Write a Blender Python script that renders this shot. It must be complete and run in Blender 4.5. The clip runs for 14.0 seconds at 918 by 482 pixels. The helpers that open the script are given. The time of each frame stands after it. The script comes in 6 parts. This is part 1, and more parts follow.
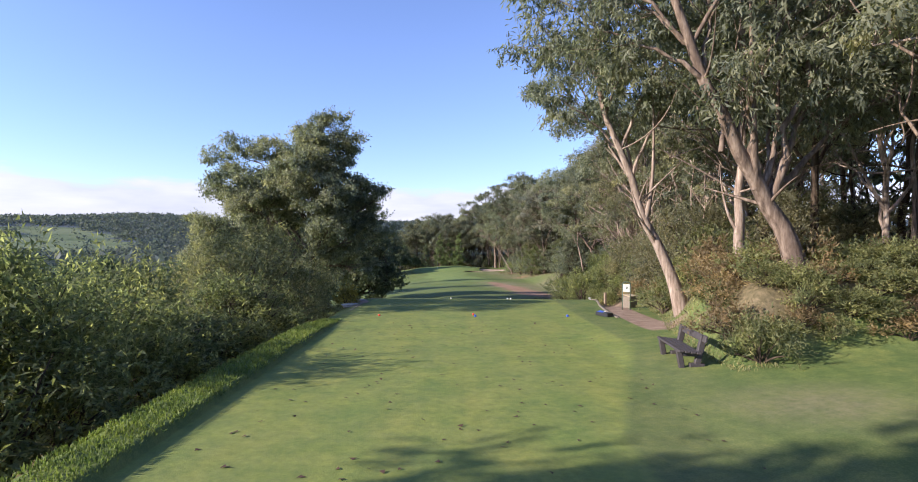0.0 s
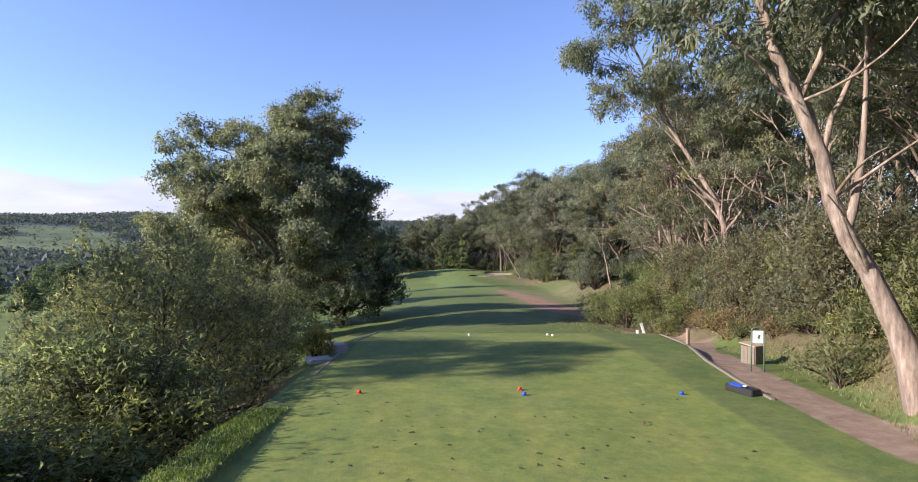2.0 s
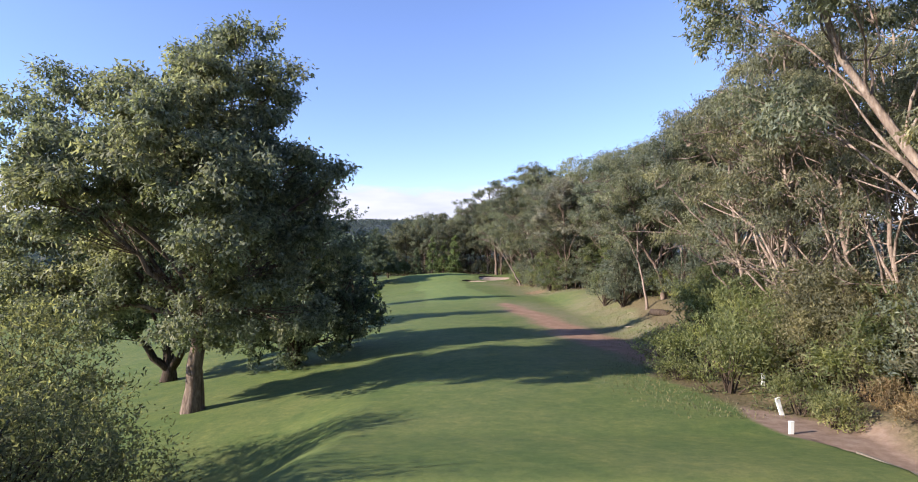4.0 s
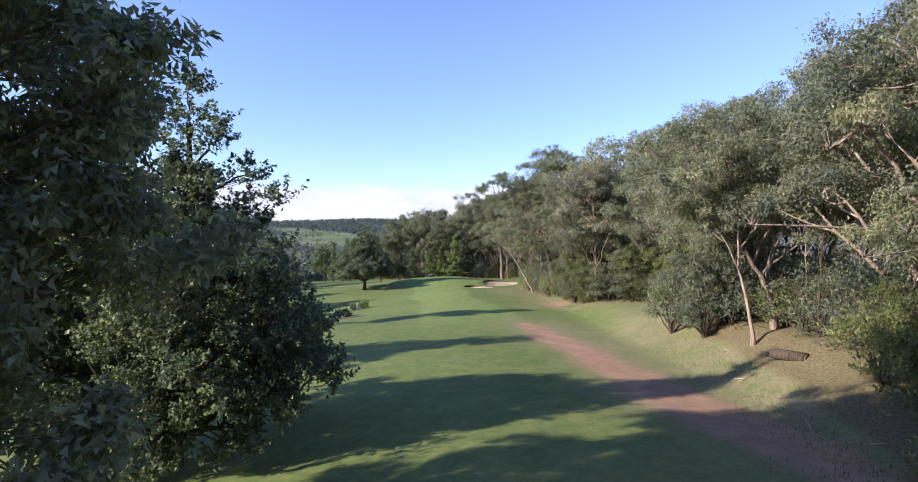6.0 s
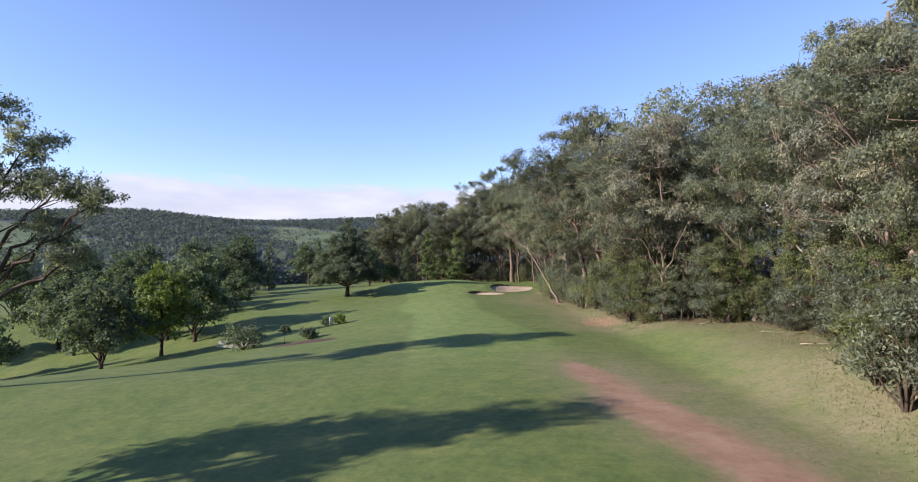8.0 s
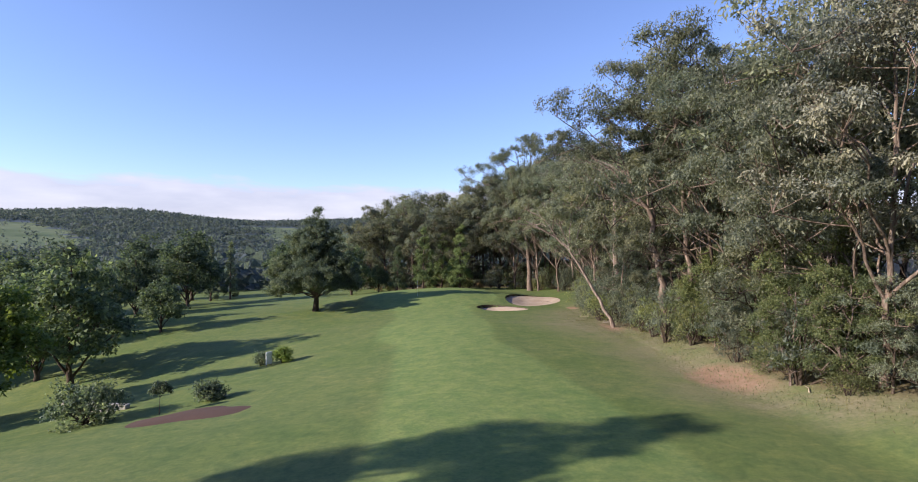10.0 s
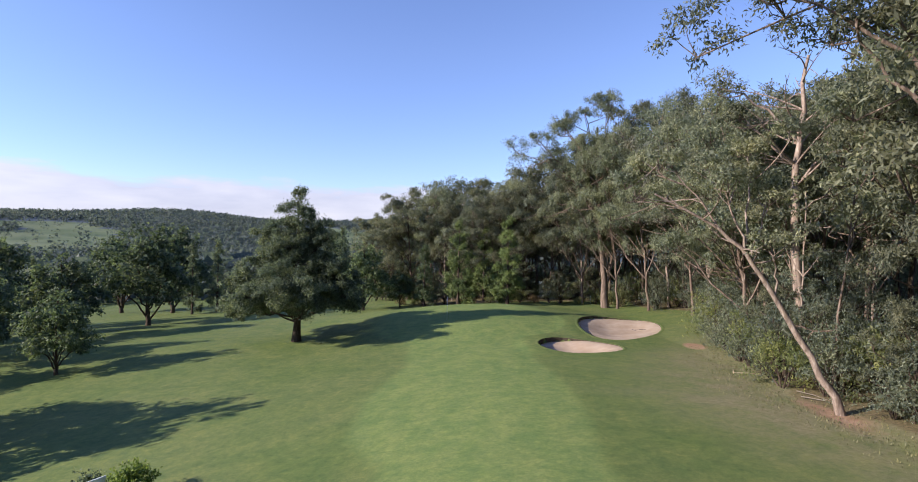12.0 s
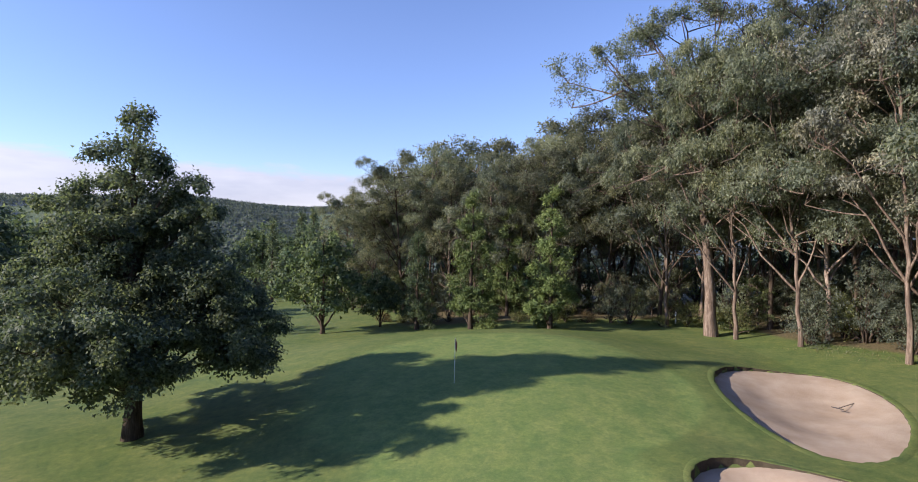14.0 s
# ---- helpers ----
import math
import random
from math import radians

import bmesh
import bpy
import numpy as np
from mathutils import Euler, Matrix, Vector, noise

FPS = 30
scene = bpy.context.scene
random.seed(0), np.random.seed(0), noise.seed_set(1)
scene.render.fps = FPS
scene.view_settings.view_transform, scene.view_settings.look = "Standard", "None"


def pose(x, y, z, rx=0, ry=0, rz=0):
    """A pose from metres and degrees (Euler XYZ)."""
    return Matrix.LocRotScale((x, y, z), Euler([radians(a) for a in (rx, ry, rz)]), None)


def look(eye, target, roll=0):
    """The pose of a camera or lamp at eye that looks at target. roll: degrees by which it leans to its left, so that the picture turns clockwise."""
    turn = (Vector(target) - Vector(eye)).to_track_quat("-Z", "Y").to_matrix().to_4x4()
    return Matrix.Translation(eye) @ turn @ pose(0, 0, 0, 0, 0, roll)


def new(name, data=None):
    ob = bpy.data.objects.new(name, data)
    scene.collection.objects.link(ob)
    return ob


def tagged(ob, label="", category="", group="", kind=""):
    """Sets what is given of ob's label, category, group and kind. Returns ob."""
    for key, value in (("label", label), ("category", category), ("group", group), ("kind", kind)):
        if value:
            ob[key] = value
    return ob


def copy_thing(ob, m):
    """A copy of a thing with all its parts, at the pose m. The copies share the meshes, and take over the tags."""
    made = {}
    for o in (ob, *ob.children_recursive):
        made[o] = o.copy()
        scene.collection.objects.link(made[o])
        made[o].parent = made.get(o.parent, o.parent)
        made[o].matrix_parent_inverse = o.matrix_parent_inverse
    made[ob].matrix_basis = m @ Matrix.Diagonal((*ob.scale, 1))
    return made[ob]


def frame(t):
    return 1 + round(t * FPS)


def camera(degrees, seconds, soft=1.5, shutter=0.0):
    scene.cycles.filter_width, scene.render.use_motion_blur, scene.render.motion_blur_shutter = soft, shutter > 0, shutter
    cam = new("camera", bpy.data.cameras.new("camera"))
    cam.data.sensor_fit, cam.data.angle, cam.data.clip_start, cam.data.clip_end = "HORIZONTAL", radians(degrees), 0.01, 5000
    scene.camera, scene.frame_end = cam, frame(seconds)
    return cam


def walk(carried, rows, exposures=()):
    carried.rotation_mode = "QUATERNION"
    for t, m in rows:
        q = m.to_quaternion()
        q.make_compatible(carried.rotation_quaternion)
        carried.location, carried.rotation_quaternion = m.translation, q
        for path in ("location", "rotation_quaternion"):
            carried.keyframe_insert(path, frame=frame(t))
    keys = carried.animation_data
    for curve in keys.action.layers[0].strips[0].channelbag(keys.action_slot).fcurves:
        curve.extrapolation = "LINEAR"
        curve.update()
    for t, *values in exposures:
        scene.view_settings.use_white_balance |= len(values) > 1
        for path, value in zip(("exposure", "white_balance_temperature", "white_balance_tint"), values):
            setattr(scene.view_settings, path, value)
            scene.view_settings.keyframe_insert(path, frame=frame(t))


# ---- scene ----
cam = camera(79.5, 14.0, soft=1.0)
METRES, EYE, TILT, LEAN, TURN = 140.0, 3.0, 0.0, 0.0, 0.0
ROWS = [
    (0.0, 0.0, 0.0, 0.0, 0.0, -0.07, -0.46),
    (0.5, -0.0011, 0.0141, -0.0005, 0.21, -0.07, -0.47),
    (1.0, -0.0024, 0.0292, -0.0008, 0.42, -0.07, -0.49),
    (1.5, -0.0044, 0.0477, 0.0016, 0.6, -0.06, -0.57),
    (2.0, -0.0062, 0.0668, 0.0039, 0.11, -0.08, -0.62),
    (2.5, -0.0084, 0.09, 0.0064, -0.82, -0.09, -0.6),
    (3.0, -0.0095, 0.113, 0.0083, -1.0, -0.12, -0.59),
    (5.5, -0.0127, 0.2597, 0.0081, -1.12, -0.21, -0.7),
    (6.0, -0.0127, 0.2927, 0.0078, -1.12, -0.21, -0.75),
    (6.5, -0.0128, 0.3301, 0.007, -1.11, -0.24, -0.77),
    (7.0, -0.0129, 0.3669, 0.0057, -1.11, -0.23, -0.78),
    (7.5, -0.0137, 0.4073, 0.0044, -1.14, -0.26, -0.74),
    (8.0, -0.0143, 0.4454, 0.0029, -1.18, -0.26, -0.76),
    (10.5, -0.0154, 0.6655, -0.0035, -1.05, -0.1, -0.96),
    (11.0, -0.0143, 0.7098, -0.0043, 2.25, -0.13, -1.04),
    (11.5, -0.0149, 0.7588, -0.0047, 3.06, -0.14, -1.01),
    (12.0, -0.0171, 0.8037, -0.0054, 3.2, -0.13, -0.99),
    (12.5, -0.0197, 0.8535, -0.0064, 3.36, -0.09, -1.01),
    (13.0, -0.023, 0.8991, -0.0068, 3.47, -0.05, -1.02),
    (13.5, -0.0278, 0.9486, -0.0071, 3.55, -0.05, -1.09),
    (14.0, -0.0335, 0.9979, -0.0069, 3.59, -1.51, -1.15),
]
walk(cam, [(t, pose(0, 0, EYE, TILT, LEAN, TURN) @ pose(METRES * x, METRES * y, METRES * z, 90 + pitch, roll, yaw)) for t, x, y, z, yaw, pitch, roll in ROWS],
     exposures=[(0.0, 1.0), (1.0, 0.97), (2.0, 0.95), (3.0, 0.98), (5.5, 1.12), (6.5, 1.14), (7.0, 1.05), (8.0, 0.85), (10.5, 0.79), (14.0, 0.78)])

# ---- light ----
SUN_EL, SUN_AZ = radians(22.5), radians(19.0)   # azimuth: the way in which the light travels, from +x towards +y
sun_way = Vector((math.cos(SUN_EL) * math.cos(SUN_AZ), math.cos(SUN_EL) * math.sin(SUN_AZ), -math.sin(SUN_EL)))
sun = new("sun", bpy.data.lights.new("sun", "SUN"))
sun.data.energy, sun.data.angle, sun.data.color = 5.0, radians(0.6), (1.0, 0.905, 0.775)
sun.matrix_world = look((-60, -30, 40), Vector((-60, -30, 40)) + sun_way)
scene.view_settings.exposure = 0.85

world = bpy.data.worlds.new("sky")
scene.world = world
world.use_nodes = True
wt = world.node_tree
wt.nodes.clear()


def wnode(kind, **values):
    n = wt.nodes.new(kind)
    for key, value in values.items():
        n.inputs[key].default_value = value
    return n


sky = wt.nodes.new("ShaderNodeTexSky")
sky.sky_type, sky.sun_disc = "NISHITA", False
sky.sun_elevation, sky.sun_rotation = SUN_EL, math.atan2(-sun_way.x, -sun_way.y)
sky.air_density, sky.dust_density, sky.ozone_density = 1.0, 0.0, 3.0
coord = wt.nodes.new("ShaderNodeTexCoord")
sep = wt.nodes.new("ShaderNodeSeparateXYZ")
wt.links.new(coord.outputs["Generated"], sep.inputs[0])
stretch = wt.nodes.new("ShaderNodeMapping")
stretch.inputs["Scale"].default_value = (1.0, 1.0, 5.0)
wt.links.new(coord.outputs["Generated"], stretch.inputs[0])
puff = wnode("ShaderNodeTexNoise", Scale=5.0, Detail=6.0, Roughness=0.55)
wt.links.new(stretch.outputs[0], puff.inputs["Vector"])
# the cloud bank lies low over the horizon, with a ragged top
top = wnode("ShaderNodeMath")
top.operation = "MULTIPLY_ADD"
top.inputs[1].default_value, top.inputs[2].default_value = 0.11, 0.042
wt.links.new(puff.outputs["Fac"], top.inputs[0])
gap = wt.nodes.new("ShaderNodeMath")
gap.operation = "SUBTRACT"
wt.links.new(top.outputs[0], gap.inputs[0])
wt.links.new(sep.outputs["Z"], gap.inputs[1])
edge = wt.nodes.new("ShaderNodeMapRange")
edge.inputs["From Min"].default_value, edge.inputs["From Max"].default_value = -0.003, 0.016
edge.inputs["To Max"].default_value = 0.85
wt.links.new(gap.outputs[0], edge.inputs["Value"])
shade = wt.nodes.new("ShaderNodeValToRGB")
shade.color_ramp.elements[0].color, shade.color_ramp.elements[1].color = (3.4, 3.45, 4.5, 1), (5.1, 4.95, 5.7, 1)
shade.color_ramp.elements[0].position, shade.color_ramp.elements[1].position = 0.3, 0.7
wt.links.new(puff.outputs["Fac"], shade.inputs[0])
mixer = wt.nodes.new("ShaderNodeMix")
mixer.data_type = "RGBA"
wt.links.new(edge.outputs[0], mixer.inputs["Factor"])
tint = wt.nodes.new("ShaderNodeMix")
tint.data_type, tint.blend_type = "RGBA", "MULTIPLY"
tint.inputs["Factor"].default_value, tint.inputs["B"].default_value = 1.0, (1.16, 1.06, 1.34, 1)
wt.links.new(sky.outputs[0], tint.inputs["A"])
low_air = wt.nodes.new("ShaderNodeValToRGB")
low_air.color_ramp.elements[0].position, low_air.color_ramp.elements[1].position = 0.02, 0.32
low_air.color_ramp.elements[0].color, low_air.color_ramp.elements[1].color = (0.82, 0.9, 1.0, 1), (1, 1, 1, 1)
wt.links.new(sep.outputs["Z"], low_air.inputs[0])
clear = wt.nodes.new("ShaderNodeMix")
clear.data_type, clear.blend_type = "RGBA", "MULTIPLY"
clear.inputs["Factor"].default_value = 1.0
wt.links.new(tint.outputs["Result"], clear.inputs["A"])
wt.links.new(low_air.outputs[0], clear.inputs["B"])
wt.links.new(clear.outputs["Result"], mixer.inputs["A"])
wt.links.new(shade.outputs[0], mixer.inputs["B"])
back = wnode("ShaderNodeBackground", Strength=0.106)
wt.links.new(mixer.outputs["Result"], back.inputs["Color"])
wout = wt.nodes.new("ShaderNodeOutputWorld")
wt.links.new(back.outputs[0], wout.inputs[0])

# ---- materials ----


class Nodes:
    """A small writer of node materials."""

    def __init__(self, name):
        self.mat = bpy.data.materials.new(name)
        self.mat.use_nodes = True
        self.t = self.mat.node_tree
        self.bsdf = self.t.nodes["Principled BSDF"]
        self.out = self.t.nodes["Material Output"]
        self.at = self.t.nodes.new("ShaderNodeTexCoord").outputs["Object"]

    def node(self, kind, links=(), **values):
        n = self.t.nodes.new(kind)
        for key, value in values.items():
            n.inputs[key.replace("_", " ")].default_value = value
        for key, source in links:
            self.t.links.new(source, n.inputs[key])
        return n

    def noise(self, scale, detail=4.0, rough=0.55, at=None):
        return self.node("ShaderNodeTexNoise", [("Vector", at or self.at)], Scale=scale, Detail=detail, Roughness=rough).outputs["Fac"]

    def stretched(self, x, y, z):
        n = self.node("ShaderNodeMapping", [("Vector", self.at)])
        n.inputs["Scale"].default_value = (x, y, z)
        return n.outputs[0]

    def ramp(self, source, *stops):
        n = self.node("ShaderNodeValToRGB", [("Fac", source)])
        r = n.color_ramp.elements
        while len(r) < len(stops):
            r.new(0.5)
        for e, (p, c) in zip(r, stops):
            e.position, e.color = p, (*c, 1) if len(c) == 3 else c
        return n.outputs["Color"]

    def mix(self, fac, a, b, blend="MIX"):
        n = self.t.nodes.new("ShaderNodeMix")
        n.data_type, n.blend_type = "RGBA", blend
        for key, v in (("Factor", fac), ("A", a), ("B", b)):
            if isinstance(v, (int, float)):
                n.inputs[key].default_value = v
            elif isinstance(v, tuple):
                n.inputs[key].default_value = (*v, 1)
            else:
                self.t.links.new(v, n.inputs[key])
        return n.outputs["Result"]

    def attr(self, name):
        n = self.t.nodes.new("ShaderNodeAttribute")
        n.attribute_name = name
        return n.outputs["Fac"]

    def soft(self, source, low, high):
        n = self.node("ShaderNodeMapRange", [("Value", source)])
        n.inputs["From Min"].default_value, n.inputs["From Max"].default_value = low, high
        return n.outputs[0]

    def math(self, op, a, b):
        n = self.t.nodes.new("ShaderNodeMath")
        n.operation = op
        for i, v in enumerate((a, b)):
            if isinstance(v, (int, float)):
                n.inputs[i].default_value = v
            else:
                self.t.links.new(v, n.inputs[i])
        return n.outputs[0]

    def finish(self, colour, rough=0.8, spec=0.3, bump=None, strength=0.3, dist=0.02, metal=0.0):
        if isinstance(colour, tuple):
            self.bsdf.inputs["Base Color"].default_value = (*colour, 1)
        else:
            self.t.links.new(colour, self.bsdf.inputs["Base Color"])
        if isinstance(rough, (int, float)):
            self.bsdf.inputs["Roughness"].default_value = rough
        else:
            self.t.links.new(rough, self.bsdf.inputs["Roughness"])
        self.bsdf.inputs["Specular IOR Level"].default_value = spec
        self.bsdf.inputs["Metallic"].default_value = metal
        if bump is not None:
            b = self.node("ShaderNodeBump", [("Height", bump)], Strength=strength, Distance=dist)
            self.t.links.new(b.outputs[0], self.bsdf.inputs["Normal"])
        return self.mat


def leaf_material(name, dark, mid, light, patch=0.35, glow=0.48, rough=0.55):
    """Leaves: each leaf its own tone, clumps drifting over metres, some light let through."""
    n = Nodes(name)
    each = n.t.nodes.new("ShaderNodeNewGeometry").outputs["Random Per Island"]
    c = n.ramp(each, (0.0, dark), (0.55, mid), (1.0, light))
    spray_tone = n.soft(n.noise(1.7, 3, 0.6), 0.36, 0.64)
    c = n.mix(spray_tone, n.mix(1.0, c, (0.72, 0.75, 0.78), "MULTIPLY"), n.mix(1.0, c, (1.3, 1.27, 1.2), "MULTIPLY"))
    drift = n.soft(n.noise(patch, 3), 0.35, 0.68)
    c = n.mix(drift, n.mix(1.0, c, (0.72, 0.8, 0.85), "MULTIPLY"), n.mix(1.0, c, (1.13, 1.10, 0.99), "MULTIPLY"))
    own = n.t.nodes.new("ShaderNodeObjectInfo").outputs["Random"]
    c = n.mix(own, n.mix(1.0, c, (0.78, 0.78, 0.82), "MULTIPLY"), n.mix(1.0, c, (1.2, 1.19, 1.12), "MULTIPLY"))
    n.finish(c, rough, 0.2)
    tr = n.node("ShaderNodeBsdfTranslucent", [("Color", n.mix(1.0, c, (1.15, 1.18, 0.74), "MULTIPLY"))])
    m = n.node("ShaderNodeMixShader", [(1, n.bsdf.outputs[0]), (2, tr.outputs[0])])
    m.inputs[0].default_value = glow
    n.t.links.new(m.outputs[0], n.out.inputs[0])
    return n.mat


def bark_material(name, dark, mid, pale, streak=2.5):
    n = Nodes(name)
    long = n.noise(streak, 5, 0.6, n.stretched(3, 3, 0.35))
    c = n.ramp(long, (0.3, dark), (0.5, mid), (0.72, pale))
    fine = n.noise(14, 5, 0.65, n.stretched(1, 1, 0.3))
    c = n.mix(n.soft(fine, 0.35, 0.75), n.mix(1.0, c, (0.62, 0.58, 0.56), "MULTIPLY"), c)
    return n.finish(c, 0.85, 0.2, fine, 0.6, 0.03)


def plain_material(name, colour, rough=0.6, wear=0.25, scale=8.0, metal=0.0, spec=0.4):
    n = Nodes(name)
    f = n.noise(scale, 5, 0.6)
    c = n.mix(n.soft(f, 0.35, 0.8), colour, tuple(v * (1 - wear) for v in colour))
    return n.finish(c, rough, spec, f, 0.15, 0.01, metal)


gum_leaf = leaf_material("gum_leaves", (0.131, 0.137, 0.104), (0.234, 0.239, 0.181), (0.356, 0.361, 0.284), glow=0.52)
gum_leaf_cool = leaf_material("gum_leaves_cool", (0.112, 0.123, 0.096), (0.203, 0.215, 0.168), (0.323, 0.336, 0.271), glow=0.52)
# blue-grey and lightened: distance haze painted into the leaf colour
hazy_far_leaf = leaf_material("hazed_far_leaves", (0.085, 0.102, 0.118), (0.105, 0.124, 0.138), (0.128, 0.147, 0.158), patch=0.02, glow=0.5)
deep_leaf = leaf_material("deep_gum_leaves", (0.089, 0.092, 0.069), (0.166, 0.169, 0.125), (0.286, 0.284, 0.218), glow=0.5)
grey_leaf = leaf_material("grey_gum_leaves", (0.116, 0.109, 0.087), (0.221, 0.207, 0.170), (0.348, 0.329, 0.283), glow=0.28)
dark_leaf = leaf_material("broad_dark_leaves", (0.084, 0.110, 0.077), (0.160, 0.196, 0.136), (0.330, 0.363, 0.266), glow=0.5, rough=0.45)
park_leaf = leaf_material("park_tree_leaves", (0.067, 0.088, 0.056), (0.120, 0.155, 0.093), (0.228, 0.267, 0.170))
alder_leaf = leaf_material("alder_leaves", (0.070, 0.087, 0.062), (0.124, 0.149, 0.105), (0.235, 0.261, 0.192))
lime_leaf = leaf_material("lime_green_leaves", (0.095, 0.138, 0.034), (0.17, 0.222, 0.056), (0.275, 0.325, 0.095), glow=0.4)
shrub_leaf = leaf_material("bottlebrush_leaves", (0.14, 0.158, 0.08), (0.265, 0.278, 0.145), (0.44, 0.435, 0.25), glow=0.68)
olive_leaf = leaf_material("olive_shrub_leaves", (0.106, 0.108, 0.066), (0.186, 0.186, 0.112), (0.33, 0.31, 0.20), glow=0.62)
warm_leaf = leaf_material("warm_gum_leaves", (0.150, 0.145, 0.105), (0.262, 0.251, 0.182), (0.402, 0.380, 0.286), glow=0.58)
thicket_leaf = leaf_material("tea_tree_leaves", (0.163, 0.147, 0.095), (0.281, 0.250, 0.163), (0.438, 0.388, 0.263), glow=0.58)
fern_leaf = leaf_material("undergrowth_leaves", (0.128, 0.138, 0.062), (0.232, 0.236, 0.112), (0.37, 0.352, 0.19), patch=0.9, glow=0.5)
rust_leaf = leaf_material("rusty_dry_fronds", (0.17, 0.11, 0.06), (0.28, 0.19, 0.11), (0.4, 0.3, 0.19), glow=0.4)
gold_leaf = leaf_material("golden_leaves", (0.32, 0.24, 0.05), (0.52, 0.40, 0.09), (0.66, 0.53, 0.18), glow=0.4)
wattle_leaf = leaf_material("wattle_leaves", (0.085, 0.102, 0.047), (0.151, 0.172, 0.079), (0.254, 0.267, 0.140), glow=0.45)
conifer_leaf = leaf_material("conifer_needles", (0.086, 0.113, 0.041), (0.144, 0.184, 0.069), (0.218, 0.259, 0.109), glow=0.15)
gum_bark = bark_material("gum_bark", (0.085, 0.062, 0.052), (0.20, 0.148, 0.12), (0.40, 0.315, 0.265))
pale_bark = bark_material("pale_gum_bark", (0.16, 0.12, 0.10), (0.34, 0.262, 0.222), (0.56, 0.47, 0.415))
rough_bark = bark_material("rough_dark_bark", (0.035, 0.025, 0.02), (0.085, 0.062, 0.048), (0.15, 0.115, 0.09), 4)

# ---- the ground ----


def step(a, b, v):
    t = np.clip((v - a) / (b - a), 0, 1)
    return t * t * (3 - 2 * t)


def rolling(x, y, size, seed=0.0):
    """A smooth wavy field between about -1 and 1."""
    u, v = x / size + seed, y / size - 1.7 * seed
    return (np.sin(u * 1.0 + 1.3 * np.sin(v * 0.7)) + np.sin(v * 1.1 + 1.7 * np.sin(u * 0.6 + 2)) + np.sin((u + v) * 0.73 + 0.5)) / 3


CENTRE = [(-80, 0.6), (0, 0), (29, -0.1), (35, -0.7), (40, -1.75), (50, -2.5), (70, -3.6), (90, -4.2), (115, -4.8), (140, -5.2), (160, -5.9), (175, -5.8), (200, -6.4), (260, -10), (420, -26)]
LEFTFALL = [(40, 0.15), (63, 0.14), (81, 0.09), (96, 0.06), (120, 0.165), (134, 0.18), (162, 0.075), (190, 0.08), (260, 0.06)]
BUNKERS = [(10.1, 166.4, 3.6, 6.9, -0.28, 0.6), (4.6, 156.0, 3.0, 3.4, 0.1, 0.8)]


EDGING = [(5.9, 16), (6.2, 20), (6.5, 24), (6.75, 26.3), (7.5, 30.2), (8.2, 34), (8.78, 37), (9.0, 38.5)]
TOE = [(6.5, 11), (6.4, 13), (6.8, 15.5), (7.2, 18), (8.3, 21.5), (9.3, 26), (10.6, 34), (11.3, 40), (10, 60)]


def bank_reach(x, y):
    """Metres into the wooded bank beside the tee, negative on the lawn."""
    return np.minimum(x - np.interp(y, [p[1] for p in TOE], [p[0] for p in TOE]), y - 12.9 - 0.04 * (x - 6.5))


def bank_rise(x, y):
    return np.interp(y, [20, 28], [1.55, 0.8]) * step(-0.3, 1.3, bank_reach(x, y))


def bunker_reach(k, x, y):
    """0 in the middle of bunker k, 1 at its rim."""
    bx, by, rx, ry, turn, _ = BUNKERS[k]
    u = (x - bx) * math.cos(turn) + (y - by) * math.sin(turn)
    v = -(x - bx) * math.sin(turn) + (y - by) * math.cos(turn)
    a = np.arctan2(v / ry, u / rx)
    wob = 1 + 0.07 * np.sin(2 * a + 1.0 + k) + 0.06 * np.sin(3 * a + 2.0 * k)
    return np.sqrt((u / rx) ** 2 + (v / ry) ** 2) / wob


def bunker_side(k, x, y):
    """1 on the bunker's steep left side, 0 on its open right side."""
    bx, by, rx, ry, turn, _ = BUNKERS[k]
    return step(0.2, -1.0, ((x - bx) - 0.35 * (y - by)) / max(rx, 0.6 * ry))


def bunker_drop(k, x, y):
    r, deep = bunker_reach(k, x, y), BUNKERS[k][5]
    return 0.06 + (0.22 + 0.12 * k) * bunker_side(k, x, y) + 0.7 * deep * step(1.0, 0.2, r)


